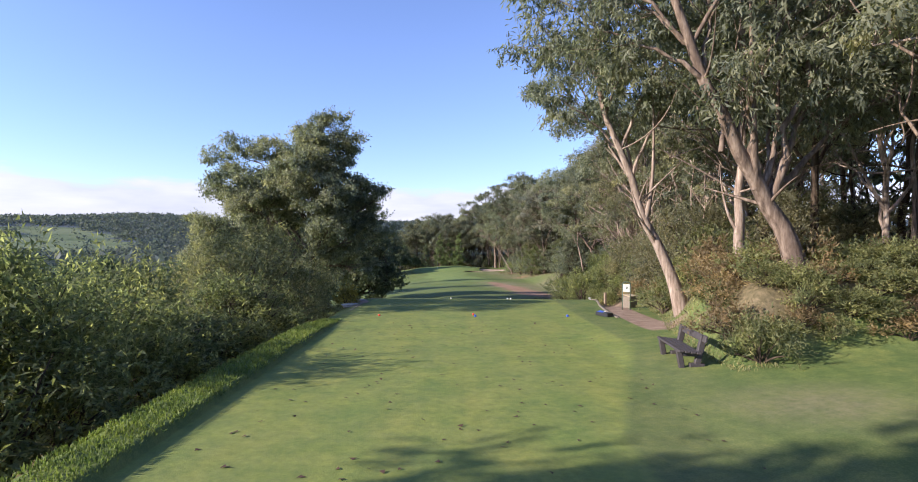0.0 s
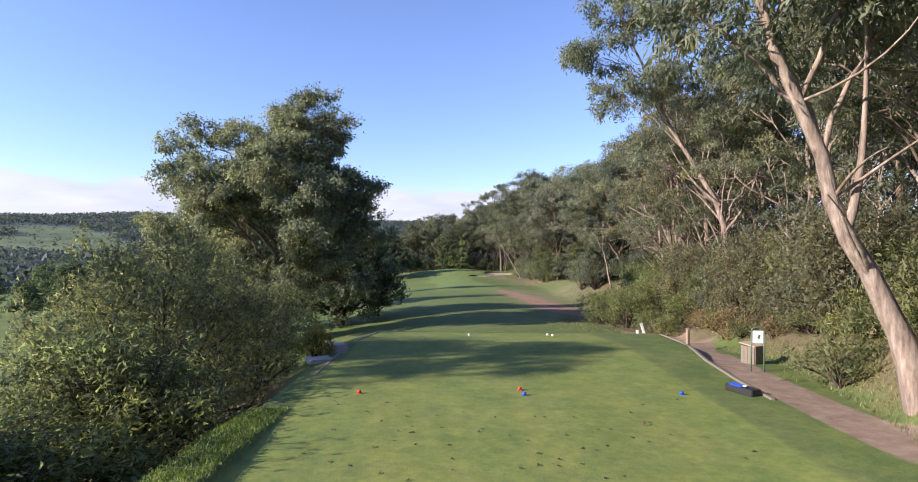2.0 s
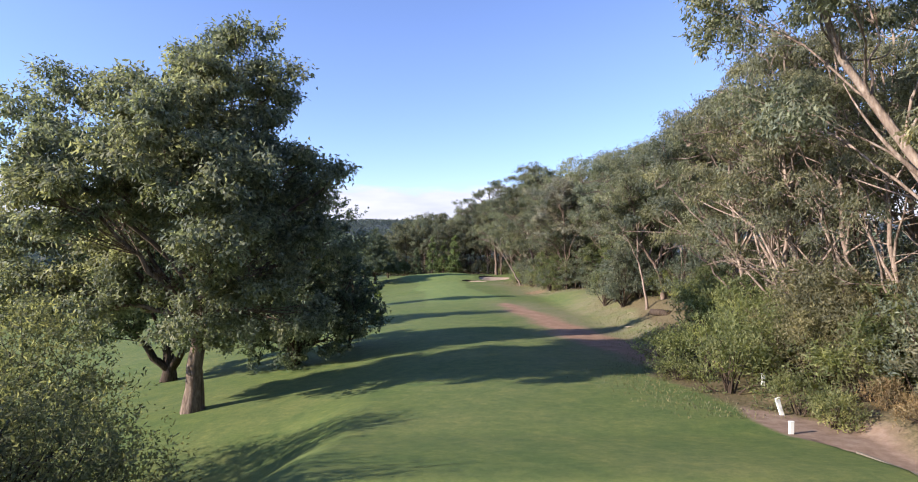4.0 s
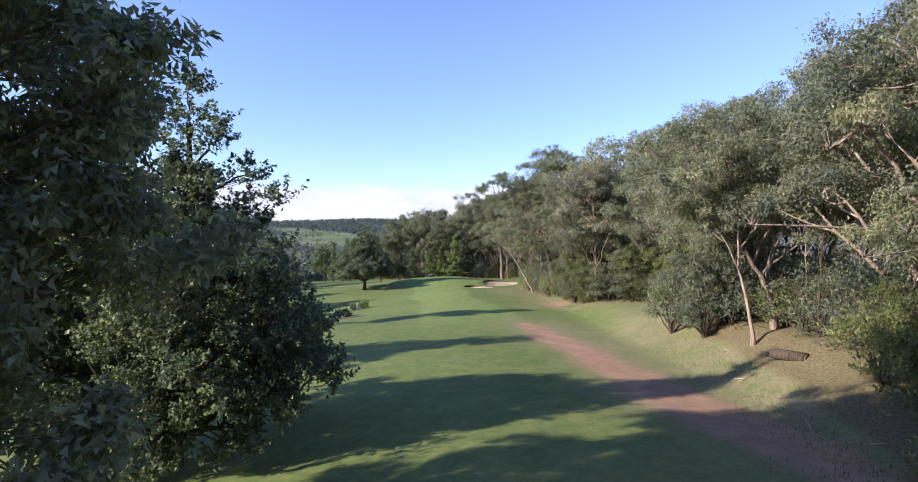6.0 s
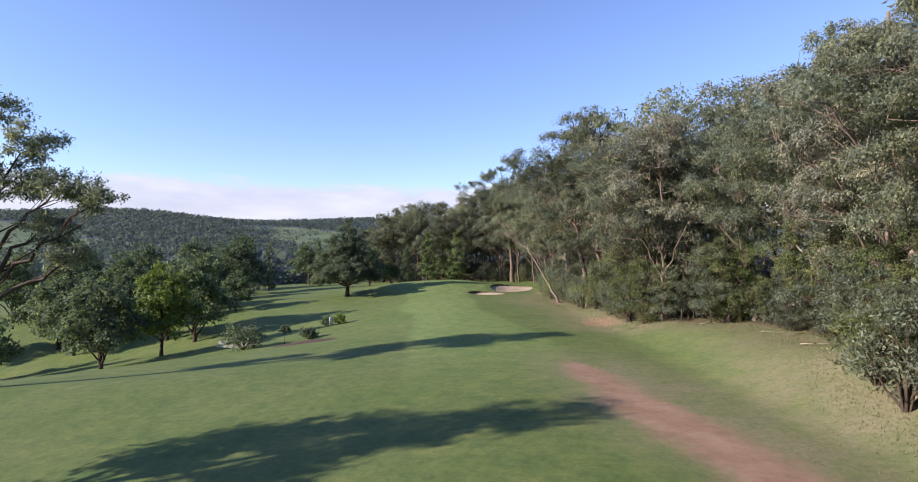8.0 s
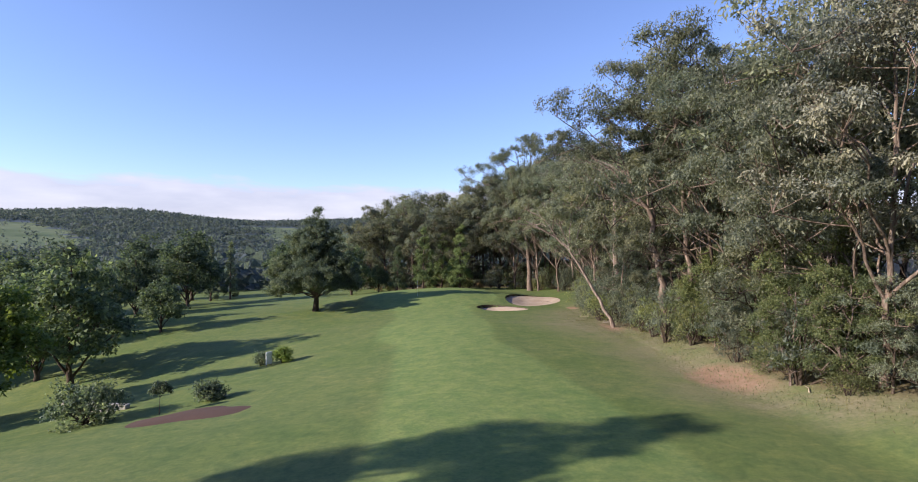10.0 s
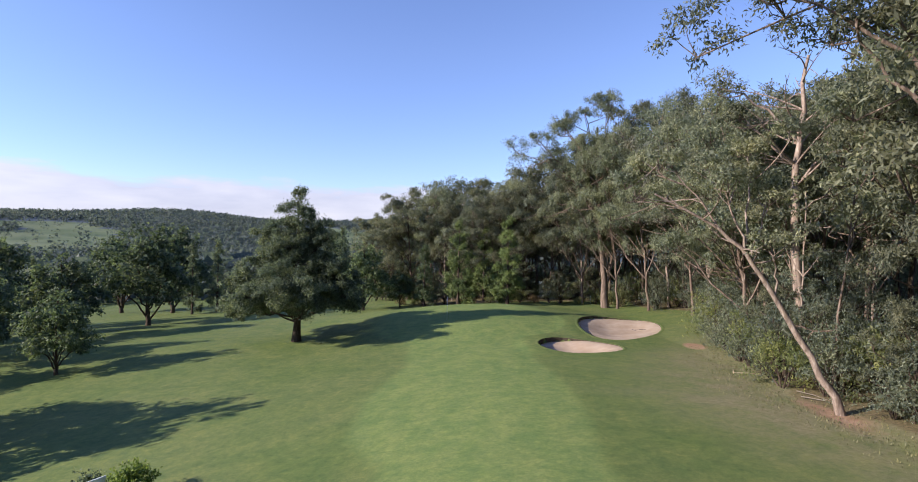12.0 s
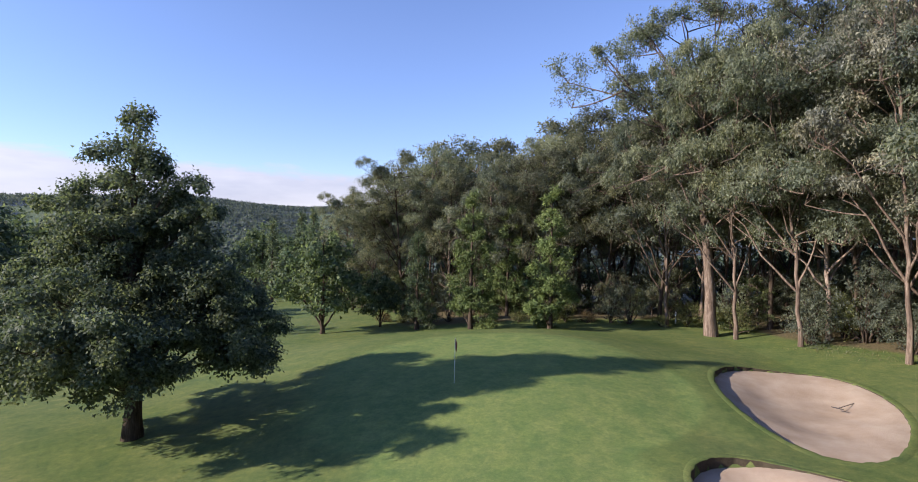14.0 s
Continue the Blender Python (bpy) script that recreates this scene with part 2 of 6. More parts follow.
def height(x, y, sunk=True):
    x, y = np.asarray(x, float), np.asarray(y, float)
    z = np.interp(y, [p[0] for p in CENTRE], [p[1] for p in CENTRE])
    open_ = step(34, 52, y)
    # left: a bank below the tee, then the fall of the land towards the valley
    fall = np.interp(y, [p[0] for p in LEFTFALL], [p[1] for p in LEFTFALL])
    left = 0.5 * (-1.0 - x + np.sqrt((1.0 + x) ** 2 + 12.0)) - 0.25
    near_l = np.minimum(left, 60)
    z = z - open_ * fall * near_l
    rim = np.interp(y, [18, 24, 34], [5.35, 4.85, 4.65])
    z = z - (1 - open_) * (1.9 * step(0, 1, (-x - rim) / np.interp(y, [22, 27, 36], [1.8, 4.2, 4.2])) + 0.12 * np.clip(-rim - x, 0, 60))
    z = z - 0.05 * np.clip(left - 60, 0, 260)
    # the path drops away beside the tee
    z = z - 0.42 * step(0.0, 0.35, x - np.interp(y, [p[1] for p in EDGING], [p[0] for p in EDGING])) * step(25, 31, y) * step(40, 37, y)
    # the strip of longer grass on the tee's rim
    z = z + 0.16 * step(4.42, 4.5, -x) * step(5.5, 5.3, -x) * step(22, 17, y) * step(-8, -6, y)
    # right: bank under the trees, then a gentle rise through the wood
    z = z + (1 - open_) * bank_rise(x, y) + 0.09 * np.clip(x - 13, 0, 90)
    z = z + 0.10 * np.clip(x - 4, 0, 7) * step(24, 15, y) * (1 - open_)
    z = z + step(11.5, 18, x) * (1.15 * step(56, 66, y) * step(108, 92, y) + 0.9 * step(95, 105, y) * step(135, 122, y))
    z = z + 0.8 * step(16.2, 18.6, x) * step(64, 70, y) * step(96, 84, y)
    # green's platform: a soft shoulder on its near left side
    z = z + 0.9 * step(10, 0, np.hypot((x + 6) / 1.3, (y - 172) / 1.2) - 4)
    z = z + 0.10 * rolling(x, y, 6.0) * step(36, 60, y) + 0.25 * rolling(x, y, 23.0, 3.0) * step(60, 100, y)
    # bunkers
    for k, b in enumerate(BUNKERS):
        r = bunker_reach(k, x, y)
        z = z + 0.16 * bunker_side(k, x, y) * step(1.7, 1.1, r)
        if sunk:
            z = z - bunker_drop(k, x, y) * (r < 1.0)
    # the valley and the far hills
    far = np.hypot(x + 1, y - 60)
    hill = step(650, 1900, far)
    z = np.where(far > 300, z + (-32 - z) * step(300, 620, far), z)
    ridge = 66 + 20 * rolling(x, y, 260.0, 1.0) + 9 * rolling(x, y, 110.0, 5.0)
    return z + hill * (ridge + 20) + 8 * step(400, 700, far) * rolling(x, y, 150.0, 2.0)


class Buf:
    """Collects quads and triangles for one mesh."""

    def __init__(self):
        self.v, self.f, self.n = [], [], 0

    def add(self, v, f):
        self.v.append(np.asarray(v, np.float32).reshape(-1, 3))
        f = np.asarray(f, np.int32)
        self.f.append(f.reshape(-1, f.shape[-1]) + self.n)
        self.n += len(self.v[-1])

    def mesh(self, name, material, smooth=True):
        me = bpy.data.meshes.new(name)
        v, f = np.concatenate(self.v), np.concatenate([a.ravel() for a in self.f])
        ends = np.concatenate([np.full(len(a), a.shape[1], np.int32) for a in self.f])
        me.vertices.add(len(v))
        me.vertices.foreach_set("co", v.ravel())
        me.loops.add(f.size)
        me.loops.foreach_set("vertex_index", f)
        me.polygons.add(len(ends))
        me.polygons.foreach_set("loop_start", (np.cumsum(ends) - ends).astype(np.int32))
        me.polygons.foreach_set("use_smooth", np.full(len(ends), smooth))
        me.update(calc_edges=True)
        me.materials.append(material)
        return me


def grid_faces(nx, ny):
    i = np.arange(nx * ny).reshape(ny, nx)
    return np.stack([i[:-1, :-1], i[:-1, 1:], i[1:, 1:], i[1:, :-1]], -1).reshape(-1, 4)


def spread(core, low, high, first, growth=1.14):
    """Grid lines: the core, then ever wider steps out to both ends."""
    out, s = list(core), first
    while out[-1] < high:
        out.append(out[-1] + s)
        s *= growth
    s, pre = first, [core[0]]
    while pre[-1] > low:
        pre.append(pre[-1] - s)
        s *= growth
    return np.array(pre[:0:-1] + out)


gx = spread(np.concatenate([np.arange(-45, -9, 1.0), np.arange(-9, -4.6, 0.3), np.arange(-4.6, -4.3, 0.06), np.arange(-4.3, 0.8, 0.3), np.arange(0.8, 15, 0.17), np.arange(15, 26, 1.0)]), -4200, 4200, 1.4, 1.07)
gy = spread(np.concatenate([np.arange(-4, 44, 0.5), np.arange(44, 150, 0.9), np.arange(150, 175, 0.22), np.arange(175, 205, 0.9)]), -4200, 4400, 1.4, 1.05)
X, Y = np.meshgrid(gx, gy)
Z = height(X, Y)
for k in range(2):
    Z = Z - 0.9 * (bunker_reach(k, X, Y) < 0.985)   # room for the sand and its lip
buf = Buf()
buf.add(np.stack([X, Y, Z], -1), grid_faces(len(gx), len(gy)))


def line_x(points, y):
    return np.interp(y, [p[1] for p in points], [p[0] for p in points])


WOODEDGE = [(6.5, 11), (6.6, 14), (7.3, 18), (8.4, 21.5), (9.4, 26), (10.6, 34), (11.3, 40), (9.0, 44), (8.4, 51), (12.3, 58), (15.5, 70), (15.6, 80), (17.2, 87), (20.4, 93), (21.6, 99), (21.0, 104.5), (16.6, 109), (14.4, 113), (15.0, 119), (15.6, 130), (12.8, 141), (14.5, 151), (18, 160), (22, 172), (16, 181), (8, 189), (-6, 193), (-20, 200)]
WOODSIDE = [p for p in WOODEDGE if p[1] <= 181]
wob = 0.5 * rolling(X, Y, 1.1) + 0.5 * rolling(X, Y, 2.9, 4)
dirt_mid = np.interp(Y, [40, 55, 66, 74, 86, 97], [10.2, 10.5, 9.6, 8.6, 7.3, 5.9])
dirt_wide = np.interp(Y, [40, 46, 62, 74, 86, 93, 97.5, 98], [0.9, 1.0, 1.4, 1.4, 1.0, 0.5, -0.2, -2])
dirt = step(2.4, -1.2, np.abs(X - dirt_mid) - dirt_wide + 0.7 * wob) * step(51, 54, Y)
dirt = np.maximum(dirt, 0.75 * step(0.3, -0.4, np.hypot((X - 13.5) / 2.6, (Y - 118) / 6) - 0.8 + 0.4 * wob))
dirt = np.maximum(dirt, 0.8 * step(0.3, -0.4, np.hypot((X - 13.2) / 1.8, (Y - 139) / 4) - 0.7 + 0.5 * wob))
dirt = np.maximum(dirt, 0.8 * step(0.3, -0.4, np.hypot((X - 13.8) / 0.9, (Y - 157) / 2.2) - 0.8 + 0.5 * wob))
path_l, path_r = line_x(EDGING, Y) + 0.1, line_x(EDGING, Y) + np.interp(Y, [18, 28, 33], [1.3, 1.2, 2.0]) + 0.25 * rolling(X, Y, 1.0)
path = step(-0.1, 0.2, X - path_l) * step(0.25, -0.15, X - path_r) * step(16.2, 18.6, Y + 0.8 * wob) * step(39.5, 37.5, Y)
path = np.maximum(path, step(0.9, 0.5, np.abs(X + 5.3 + 0.32 * (Y - 28)) + 0.25 * wob) * step(26.6, 27.4, Y) * step(37, 34, Y))
path = np.maximum(path, step(0.5, -0.5, np.hypot((X - 10.4) / 1.6, (Y - 40) / 5) - 1 + 0.3 * wob))
inwood = np.where(Y < 36, bank_reach(X, Y), X - line_x(WOODSIDE, Y))
litter = step(-0.5, 1.2, inwood + 0.8 * wob) * step(205, 190, Y)
litter = np.maximum(litter, step(189, 193, Y + 0.6 * wob - 0.12 * X) * step(-17, -10, X) * step(330, 260, Y))
litter = np.maximum(litter, step(5.6, 6.4, -X) * step(38, 33, Y) * step(22, 14, -X))
dry = step(-9.5, -1.5, X - line_x(WOODSIDE, Y) + 1.5 * wob + 1.5 * rolling(X, Y, 5, 2)) * step(46, 70, Y) * step(175, 150, Y)
dry = np.maximum(dry, 0.9 * step(6.5, 1.0, np.abs(X - dirt_mid - 1.5) + 1.2 * wob) * step(50, 56, Y) * step(106, 92, Y))
dry = np.maximum(dry, 0.75 * step(1.0, 0.0, np.hypot((X - 6.2) / 2.8, (Y - 9.5) / 2.2) + 0.3 * wob))
dry = np.maximum(dry, 0.16 * step(-4.5, -4.2, X) * step(6.0, 5.0, X) * step(36, 33, Y))
cut = step(0.3, -0.3, X + 2.8 - 3.6 * step(100, 150, Y) - 0.8 * np.sin(Y / 9)) * step(6.5, 5.9, X)
fairway = step(-0.4, 0.4, X - np.interp(Y, [85, 104, 120, 127, 132, 136, 142, 150, 162], [-4.0, -5.0, -5.5, -5.9, -6.2, -8.4, -9.0, -8.0, -9.5])) * step(0.4, -0.4, X - np.interp(Y, [85, 108, 123, 127, 131, 138, 144, 150, 157], [6.5, 6.0, 3.7, 2.7, 1.6, 2.1, 1.8, 0.9, 0.5])) * step(84, 112, Y) * step(166, 158, Y)
putting = step(1.02, 0.97, np.hypot((X + 4.5) / 9.5, (Y - 168) / 10.0) + 0.04 * np.sin(3 * np.arctan2(Y - 168, X + 4.5)))
tee = step(-4.46, -4.36, X) * step(5.2, 5.0, X - 0.0 * Y) * step(34.6, 34.0, Y)
tee = tee * step(0.1, -0.1, X - np.clip(2.9 + (Y - 9.5) * 0.33, 2.6, 5.0))
mown = np.clip(tee + fairway + putting, 0, 1)
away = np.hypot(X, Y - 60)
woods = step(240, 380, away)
field = step(-0.05, -0.2, rolling(X, Y, 95, 7) + 0.6 * rolling(X, Y, 41, 3)) * step(600, 680, away) * step(1550, 1400, away)
ground_mesh_parts = {"dirt": dirt, "path": path, "litter": litter, "dry": dry, "mown": mown, "woods": woods, "field": field, "green": putting, "tee": tee}

g = Nodes("turf")
spot, mid_n, wide_n = g.noise(38, 5, 0.7), g.noise(2.2, 5, 0.6), g.noise(0.16, 3)
grass = g.ramp(spot, (0.25, (0.065, 0.089, 0.038)), (0.5, (0.108, 0.143, 0.062)), (0.78, (0.161, 0.194, 0.092)))
grass = g.mix(g.soft(mid_n, 0.3, 0.72), g.mix(1.0, grass, (0.86, 0.9, 0.85), "MULTIPLY"), g.mix(1.0, grass, (1.12, 1.06, 1.0), "MULTIPLY"))
grass = g.mix(g.soft(wide_n, 0.35, 0.65), grass, g.mix(1.0, grass, (1.22, 1.10, 1.25), "MULTIPLY"))
short = g.ramp(g.noise(60, 4, 0.7), (0.3, (0.127, 0.167, 0.070)), (0.7, (0.177, 0.218, 0.102)))
lane = g.node("ShaderNodeTexWave", [("Vector", g.at)], Scale=0.16, Distortion=9.0, Detail=1.0).outputs["Fac"]
short = g.mix(g.soft(lane, 0.1, 0.9), short, g.mix(1.0, short, (1.05, 1.02, 1.05), "MULTIPLY"))
short = g.mix(g.soft(mid_n, 0.35, 0.7), short, g.mix(1.0, short, (0.93, 0.96, 0.9), "MULTIPLY"))
colour = g.mix(g.attr("mown"), grass, short)
colour = g.mix(g.attr("tee"), colour, g.mix(1.0, colour, (1.10, 1.06, 0.86), "MULTIPLY"))
worn = g.soft(g.noise(0.4, 5, 0.65, g.stretched(1.6, 0.35, 1.0)), 0.42, 0.64)
colour = g.mix(g.math("MULTIPLY", g.attr("tee"), worn), colour, g.mix(1.0, colour, (1.13, 1.04, 0.97), "MULTIPLY"))
blotch = g.noise(0.75, 7, 0.72)
colour = g.mix(g.soft(blotch, 0.36, 0.66), g.mix(1.0, colour, (0.80, 0.88, 0.88), "MULTIPLY"), g.mix(1.0, colour, (1.27, 1.15, 1.12), "MULTIPLY"))
clod = g.noise(2.6, 6, 0.72)
colour = g.mix(g.soft(clod, 0.34, 0.66), g.mix(1.0, colour, (0.84, 0.88, 0.9), "MULTIPLY"), g.mix(1.0, colour, (1.2, 1.14, 1.08), "MULTIPLY"))
tuft = g.noise(7, 6, 0.75)
colour = g.mix(g.soft(tuft, 0.3, 0.7), g.mix(1.0, colour, (0.80, 0.84, 0.84), "MULTIPLY"), g.mix(1.0, colour, (1.18, 1.14, 1.08), "MULTIPLY"))
colour = g.mix(1.0, colour, (0.95, 1.0, 0.80), "MULTIPLY")
straw = g.ramp(g.noise(5, 7, 0.75), (0.3, (0.130, 0.122, 0.066)), (0.5, (0.212, 0.180, 0.112)), (0.72, (0.31, 0.25, 0.172)))
colour = g.mix(g.math("MULTIPLY", g.attr("dry"), g.math("MULTIPLY", g.soft(g.noise(0.45, 8, 0.75), 0.24, 0.58), 0.9)), colour, straw)
earth = g.ramp(g.noise(0.8, 8, 0.72), (0.3, (0.215, 0.128, 0.082)), (0.55, (0.300, 0.188, 0.130)), (0.8, (0.365, 0.255, 0.190)))
colour = g.mix(g.soft(g.math("ADD", g.attr("dirt"), g.math("MULTIPLY", g.math("SUBTRACT", g.noise(1.2, 8, 0.75), 0.5), 1.1)), 0.3, 0.8), colour, earth)
gravel = g.ramp(g.noise(2.5, 8, 0.7), (0.3, (0.180, 0.120, 0.090)), (0.5, (0.255, 0.178, 0.138)), (0.72, (0.33, 0.25, 0.20)))
colour = g.mix(g.soft(g.math("ADD", g.attr("path"), g.math("MULTIPLY", g.math("SUBTRACT", g.noise(6, 5, 0.7), 0.5), 0.4)), 0.35, 0.6), colour, gravel)
duff = g.ramp(g.noise(7, 7, 0.75), (0.3, (0.050, 0.043, 0.022)), (0.5, (0.135, 0.108, 0.062)), (0.75, (0.26, 0.19, 0.12)))
colour = g.mix(g.soft(g.math("ADD", g.attr("litter"), g.math("MULTIPLY", g.math("SUBTRACT", g.noise(1.5, 6, 0.7), 0.5), 0.8)), 0.3, 0.8), colour, duff)
# wooded ground far off, aerial haze mixed into its bluish colour
hazy_forest = g.ramp(g.noise(0.06, 8, 0.75), (0.3, (0.068, 0.086, 0.102)), (0.7, (0.096, 0.116, 0.13)))
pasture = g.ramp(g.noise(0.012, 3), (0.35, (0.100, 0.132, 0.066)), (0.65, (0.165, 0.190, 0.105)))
colour = g.mix(g.soft(g.attr("woods"), 0.05, 0.4), colour, g.mix(g.soft(g.math("ADD", g.attr("field"), g.math("MULTIPLY", g.math("SUBTRACT", g.noise(0.02, 4, 0.6), 0.5), 0.5)), 0.4, 0.55), hazy_forest, pasture))
turf = g.finish(colour, 0.85, 0.15, g.math("ADD", spot, g.noise(11, 5, 0.7)), 0.22, 0.04)

me = buf.mesh("ground", turf)
for key, values in ground_mesh_parts.items():
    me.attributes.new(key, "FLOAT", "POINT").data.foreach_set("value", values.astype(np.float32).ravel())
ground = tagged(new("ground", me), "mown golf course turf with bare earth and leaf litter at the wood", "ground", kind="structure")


def zat(x, y):
    return float(height(x, y))


# ---- trees ----
UP = np.array((0.0, 0.0, 1.0))


def unit(v):
    return v / np.maximum(np.linalg.norm(v, axis=-1, keepdims=True), 1e-9)


def tube(b, pts, radii, n=6):
    pts, radii = np.asarray(pts, float), np.asarray(radii, float)
    t = unit(np.gradient(pts, axis=0))
    whole = unit(pts[-1] - pts[0])
    ref = np.array((1.0, 0.1, 0.0)) if abs(whole[0]) < 0.8 else np.array((0.0, 1.0, 0.1))
    a = unit(np.cross(t, ref))
    c = np.cross(t, a)
    ang = np.linspace(0, 2 * np.pi, n, endpoint=False)
    ring = pts[:, None] + radii[:, None, None] * (a[:, None] * np.cos(ang)[None, :, None] + c[:, None] * np.sin(ang)[None, :, None])
    i = np.arange(len(pts) * n).reshape(len(pts), n)
    j = np.roll(i, -1, 1)
    b.add(ring, np.stack([i[:-1], j[:-1], j[1:], i[1:]], -1))


def curve3(a, c, d, k):
    t = np.linspace(0, 1, k)[:, None]
    return (1 - t) ** 2 * a + 2 * t * (1 - t) * c + t ** 2 * d


def leaves(b, at, way, length, width, rng, face=None):
    """One small blade for each leaf; face: the side that it turns outwards."""
    n = len(at)
    face = rng.normal(size=(n, 3)) if face is None else face + 0.55 * rng.normal(size=(n, 3))
    side = unit(np.cross(way, face))
    ln = length * rng.uniform(0.65, 1.3, (n, 1))
    wd = width * rng.uniform(0.7, 1.3, (n, 1)) * 0.5
    v = np.stack([at - side * wd * 0.5, at + way * ln * 0.5 + side * wd * 1.5, at + way * ln - side * wd * 0.3], 1)
    b.add(v, np.arange(3 * n).reshape(n, 3))


def inner_mass(b, rng, centres, radii, count, flat):
    """Broad overlapping blades inside a clump, which close it to the light."""
    e = unit(rng.normal(size=(len(centres), count, 3)))
    r = np.repeat(radii[:, None, None], count, 1)
    spot = centres[:, None] + e * r * rng.uniform(0.05, 0.62, (len(centres), count, 1)) * np.array((1, 1, flat))
    way = unit(rng.normal(size=e.shape) * 0.8 + e * 0.4)
    leaves(b, spot.reshape(-1, 3), way.reshape(-1, 3), np.minimum(0.36 * r, 0.22).reshape(-1, 1), np.minimum(0.26 * r, 0.11).reshape(-1, 1), rng, (1.5 * e + 0.4 * UP).reshape(-1, 3))


def grow(seed, trunk, r0, lobes, clump=0.9, per=150, leaf=(0.3, 0.09), droop=0.5, fill=1.0, flat=0.75, twigs=6, limb=0.5, low=0.35, sides=8, bare=0, side_limbs=(), twig_step=1, spray=None, core=14):
    """A tree in its own space: wood and leaves. trunk: points from the foot up; lobes: balls of the crown, x y z r."""
    rng = np.random.default_rng(seed)
    wood, leaf_b = Buf(), Buf()
    trunk = np.asarray(trunk, float)
    s = np.linspace(0, len(trunk) - 1, 14)
    spine = np.stack([np.interp(s, np.arange(len(trunk)), trunk[:, k]) for k in range(3)], 1)
    for _ in range(2):
        spine[1:-1] = (spine[:-2] + 2 * spine[1:-1] + spine[2:]) / 4
    spine[1:, :2] += rng.normal(0, 0.25 * r0, (13, 2))
    f = np.linspace(0, 1, 14)
    rad = r0 * (1 - 0.78 * f) * (1 + 0.55 * np.exp(-f * 16))
    low_spine = spine.copy()
    low_spine[0, 2] -= 0.4
    tube(wood, low_spine, rad, sides)
    top = spine[-1, 2]
    centres, radii = [], []
    for lx, ly, lz, lr in lobes:
        c = np.array((lx, ly, lz), float)
        flatd = np.hypot(*(c[:2] - spine[-1, :2]))
        want = lz - 0.85 * flatd - 0.5 * lr
        k = int(np.clip(np.argmin(np.abs(spine[:, 2] - want)), int(low * 13), 12))
        a = spine[k]
        mid = a + (c - a) * 0.45 + UP * 0.16 * np.linalg.norm(c - a) + rng.normal(0, 0.06 * np.linalg.norm(c - a), 3)
        pl = curve3(a, mid, c, 9)
        pl[1:-1] += rng.normal(0, 0.02 * np.linalg.norm(c - a), (7, 3))
        rl = rad[k] * limb
        slim = sides <= 6
        tube(wood, pl[::2] if slim else pl, np.linspace(rl, max(0.02, rl * 0.25), 5 if slim else 9), 4 if slim else 6)
        n = max(3, int(fill * 3.2 * (lr / clump) ** 2))
        d = unit(rng.normal(size=(n, 3)))
        cc = c + d * lr * rng.uniform(0.35, 1.0, (n, 1)) ** 0.6 * np.array((1, 1, flat))
        for q in cc[::twig_step]:
            p0 = pl[rng.integers(4, 9)]
            m = (p0 + q) / 2 + rng.normal(0, 0.12 * lr, 3) - UP * 0.05 * lr
            tube(wood, curve3(p0, m, q, 4), np.linspace(max(0.014, rl * 0.22), 0.008, 4), 3)
        centres.append(cc)
        radii.append(clump * rng.uniform(0.65, 1.25, n))
    for a, m, e, r in side_limbs:
        tube(wood, curve3(np.array(a, float), np.array(m, float), np.array(e, float), 9), np.linspace(r, r * 0.15, 9), 6)
    for _ in range(bare):
        k = rng.integers(4, 12)
        a = spine[k]
        ang, ln = rng.uniform(0, 6.28), rng.uniform(0.08, 0.2) * top
        e = a + np.array((math.cos(ang), math.sin(ang), rng.uniform(0.1, 0.9))) * ln
        m = (a + e) / 2 + rng.normal(0, 0.12 * ln, 3)
        tube(wood, curve3(a, m, e, 7), np.linspace(rad[k] * 0.3, 0.01, 7), 5)
    cc, rr = np.concatenate(centres), np.concatenate(radii)
    # twig clusters inside every clump, leaves round every twig
    dome = unit(rng.normal(size=(len(cc), twigs, 3)))
    dome[..., 2] = np.abs(dome[..., 2]) * 1.1 - 0.4
    tw = cc[:, None] + dome * (rr[:, None, None] * rng.uniform(0.45, 0.95, (len(cc), twigs, 1))) * np.array((1, 1, flat))
    m = max(1, per // twigs)
    spot = tw[:, :, None] + rng.normal(size=(len(cc), twigs, m, 3)) * (rr[:, None, None, None] * 0.21)
    out = unit(spot - cc[:, None, None])
    if spray is not None:
        # leaves strung along twigs that shoot out of the clump
        shoot = unit(dome + 0.5 * rng.normal(size=dome.shape) + UP * spray)[:, :, None]
        along = rng.uniform(0.1, 1.25, (len(cc), twigs, m, 1)) * rr[:, None, None, None]
        spot = (cc[:, None] + dome * rr[:, None, None] * 0.25)[:, :, None] + shoot * along + rng.normal(size=spot.shape) * 0.07 * rr[:, None, None, None]
        out = unit(out * 0.5 + shoot * 0.8)
    way = unit(rng.normal(size=spot.shape) * 0.8 + out * 0.5 - UP * droop * 1.6)
    leaves(leaf_b, spot.reshape(-1, 3), way.reshape(-1, 3), leaf[0], leaf[1], rng, (unit(out + 0.5 * unit(cc)[:, None, None]) + 0.45 * UP).reshape(-1, 3))
    if core:
        inner_mass(leaf_b, rng, cc, rr, core, flat)
    return wood, leaf_b


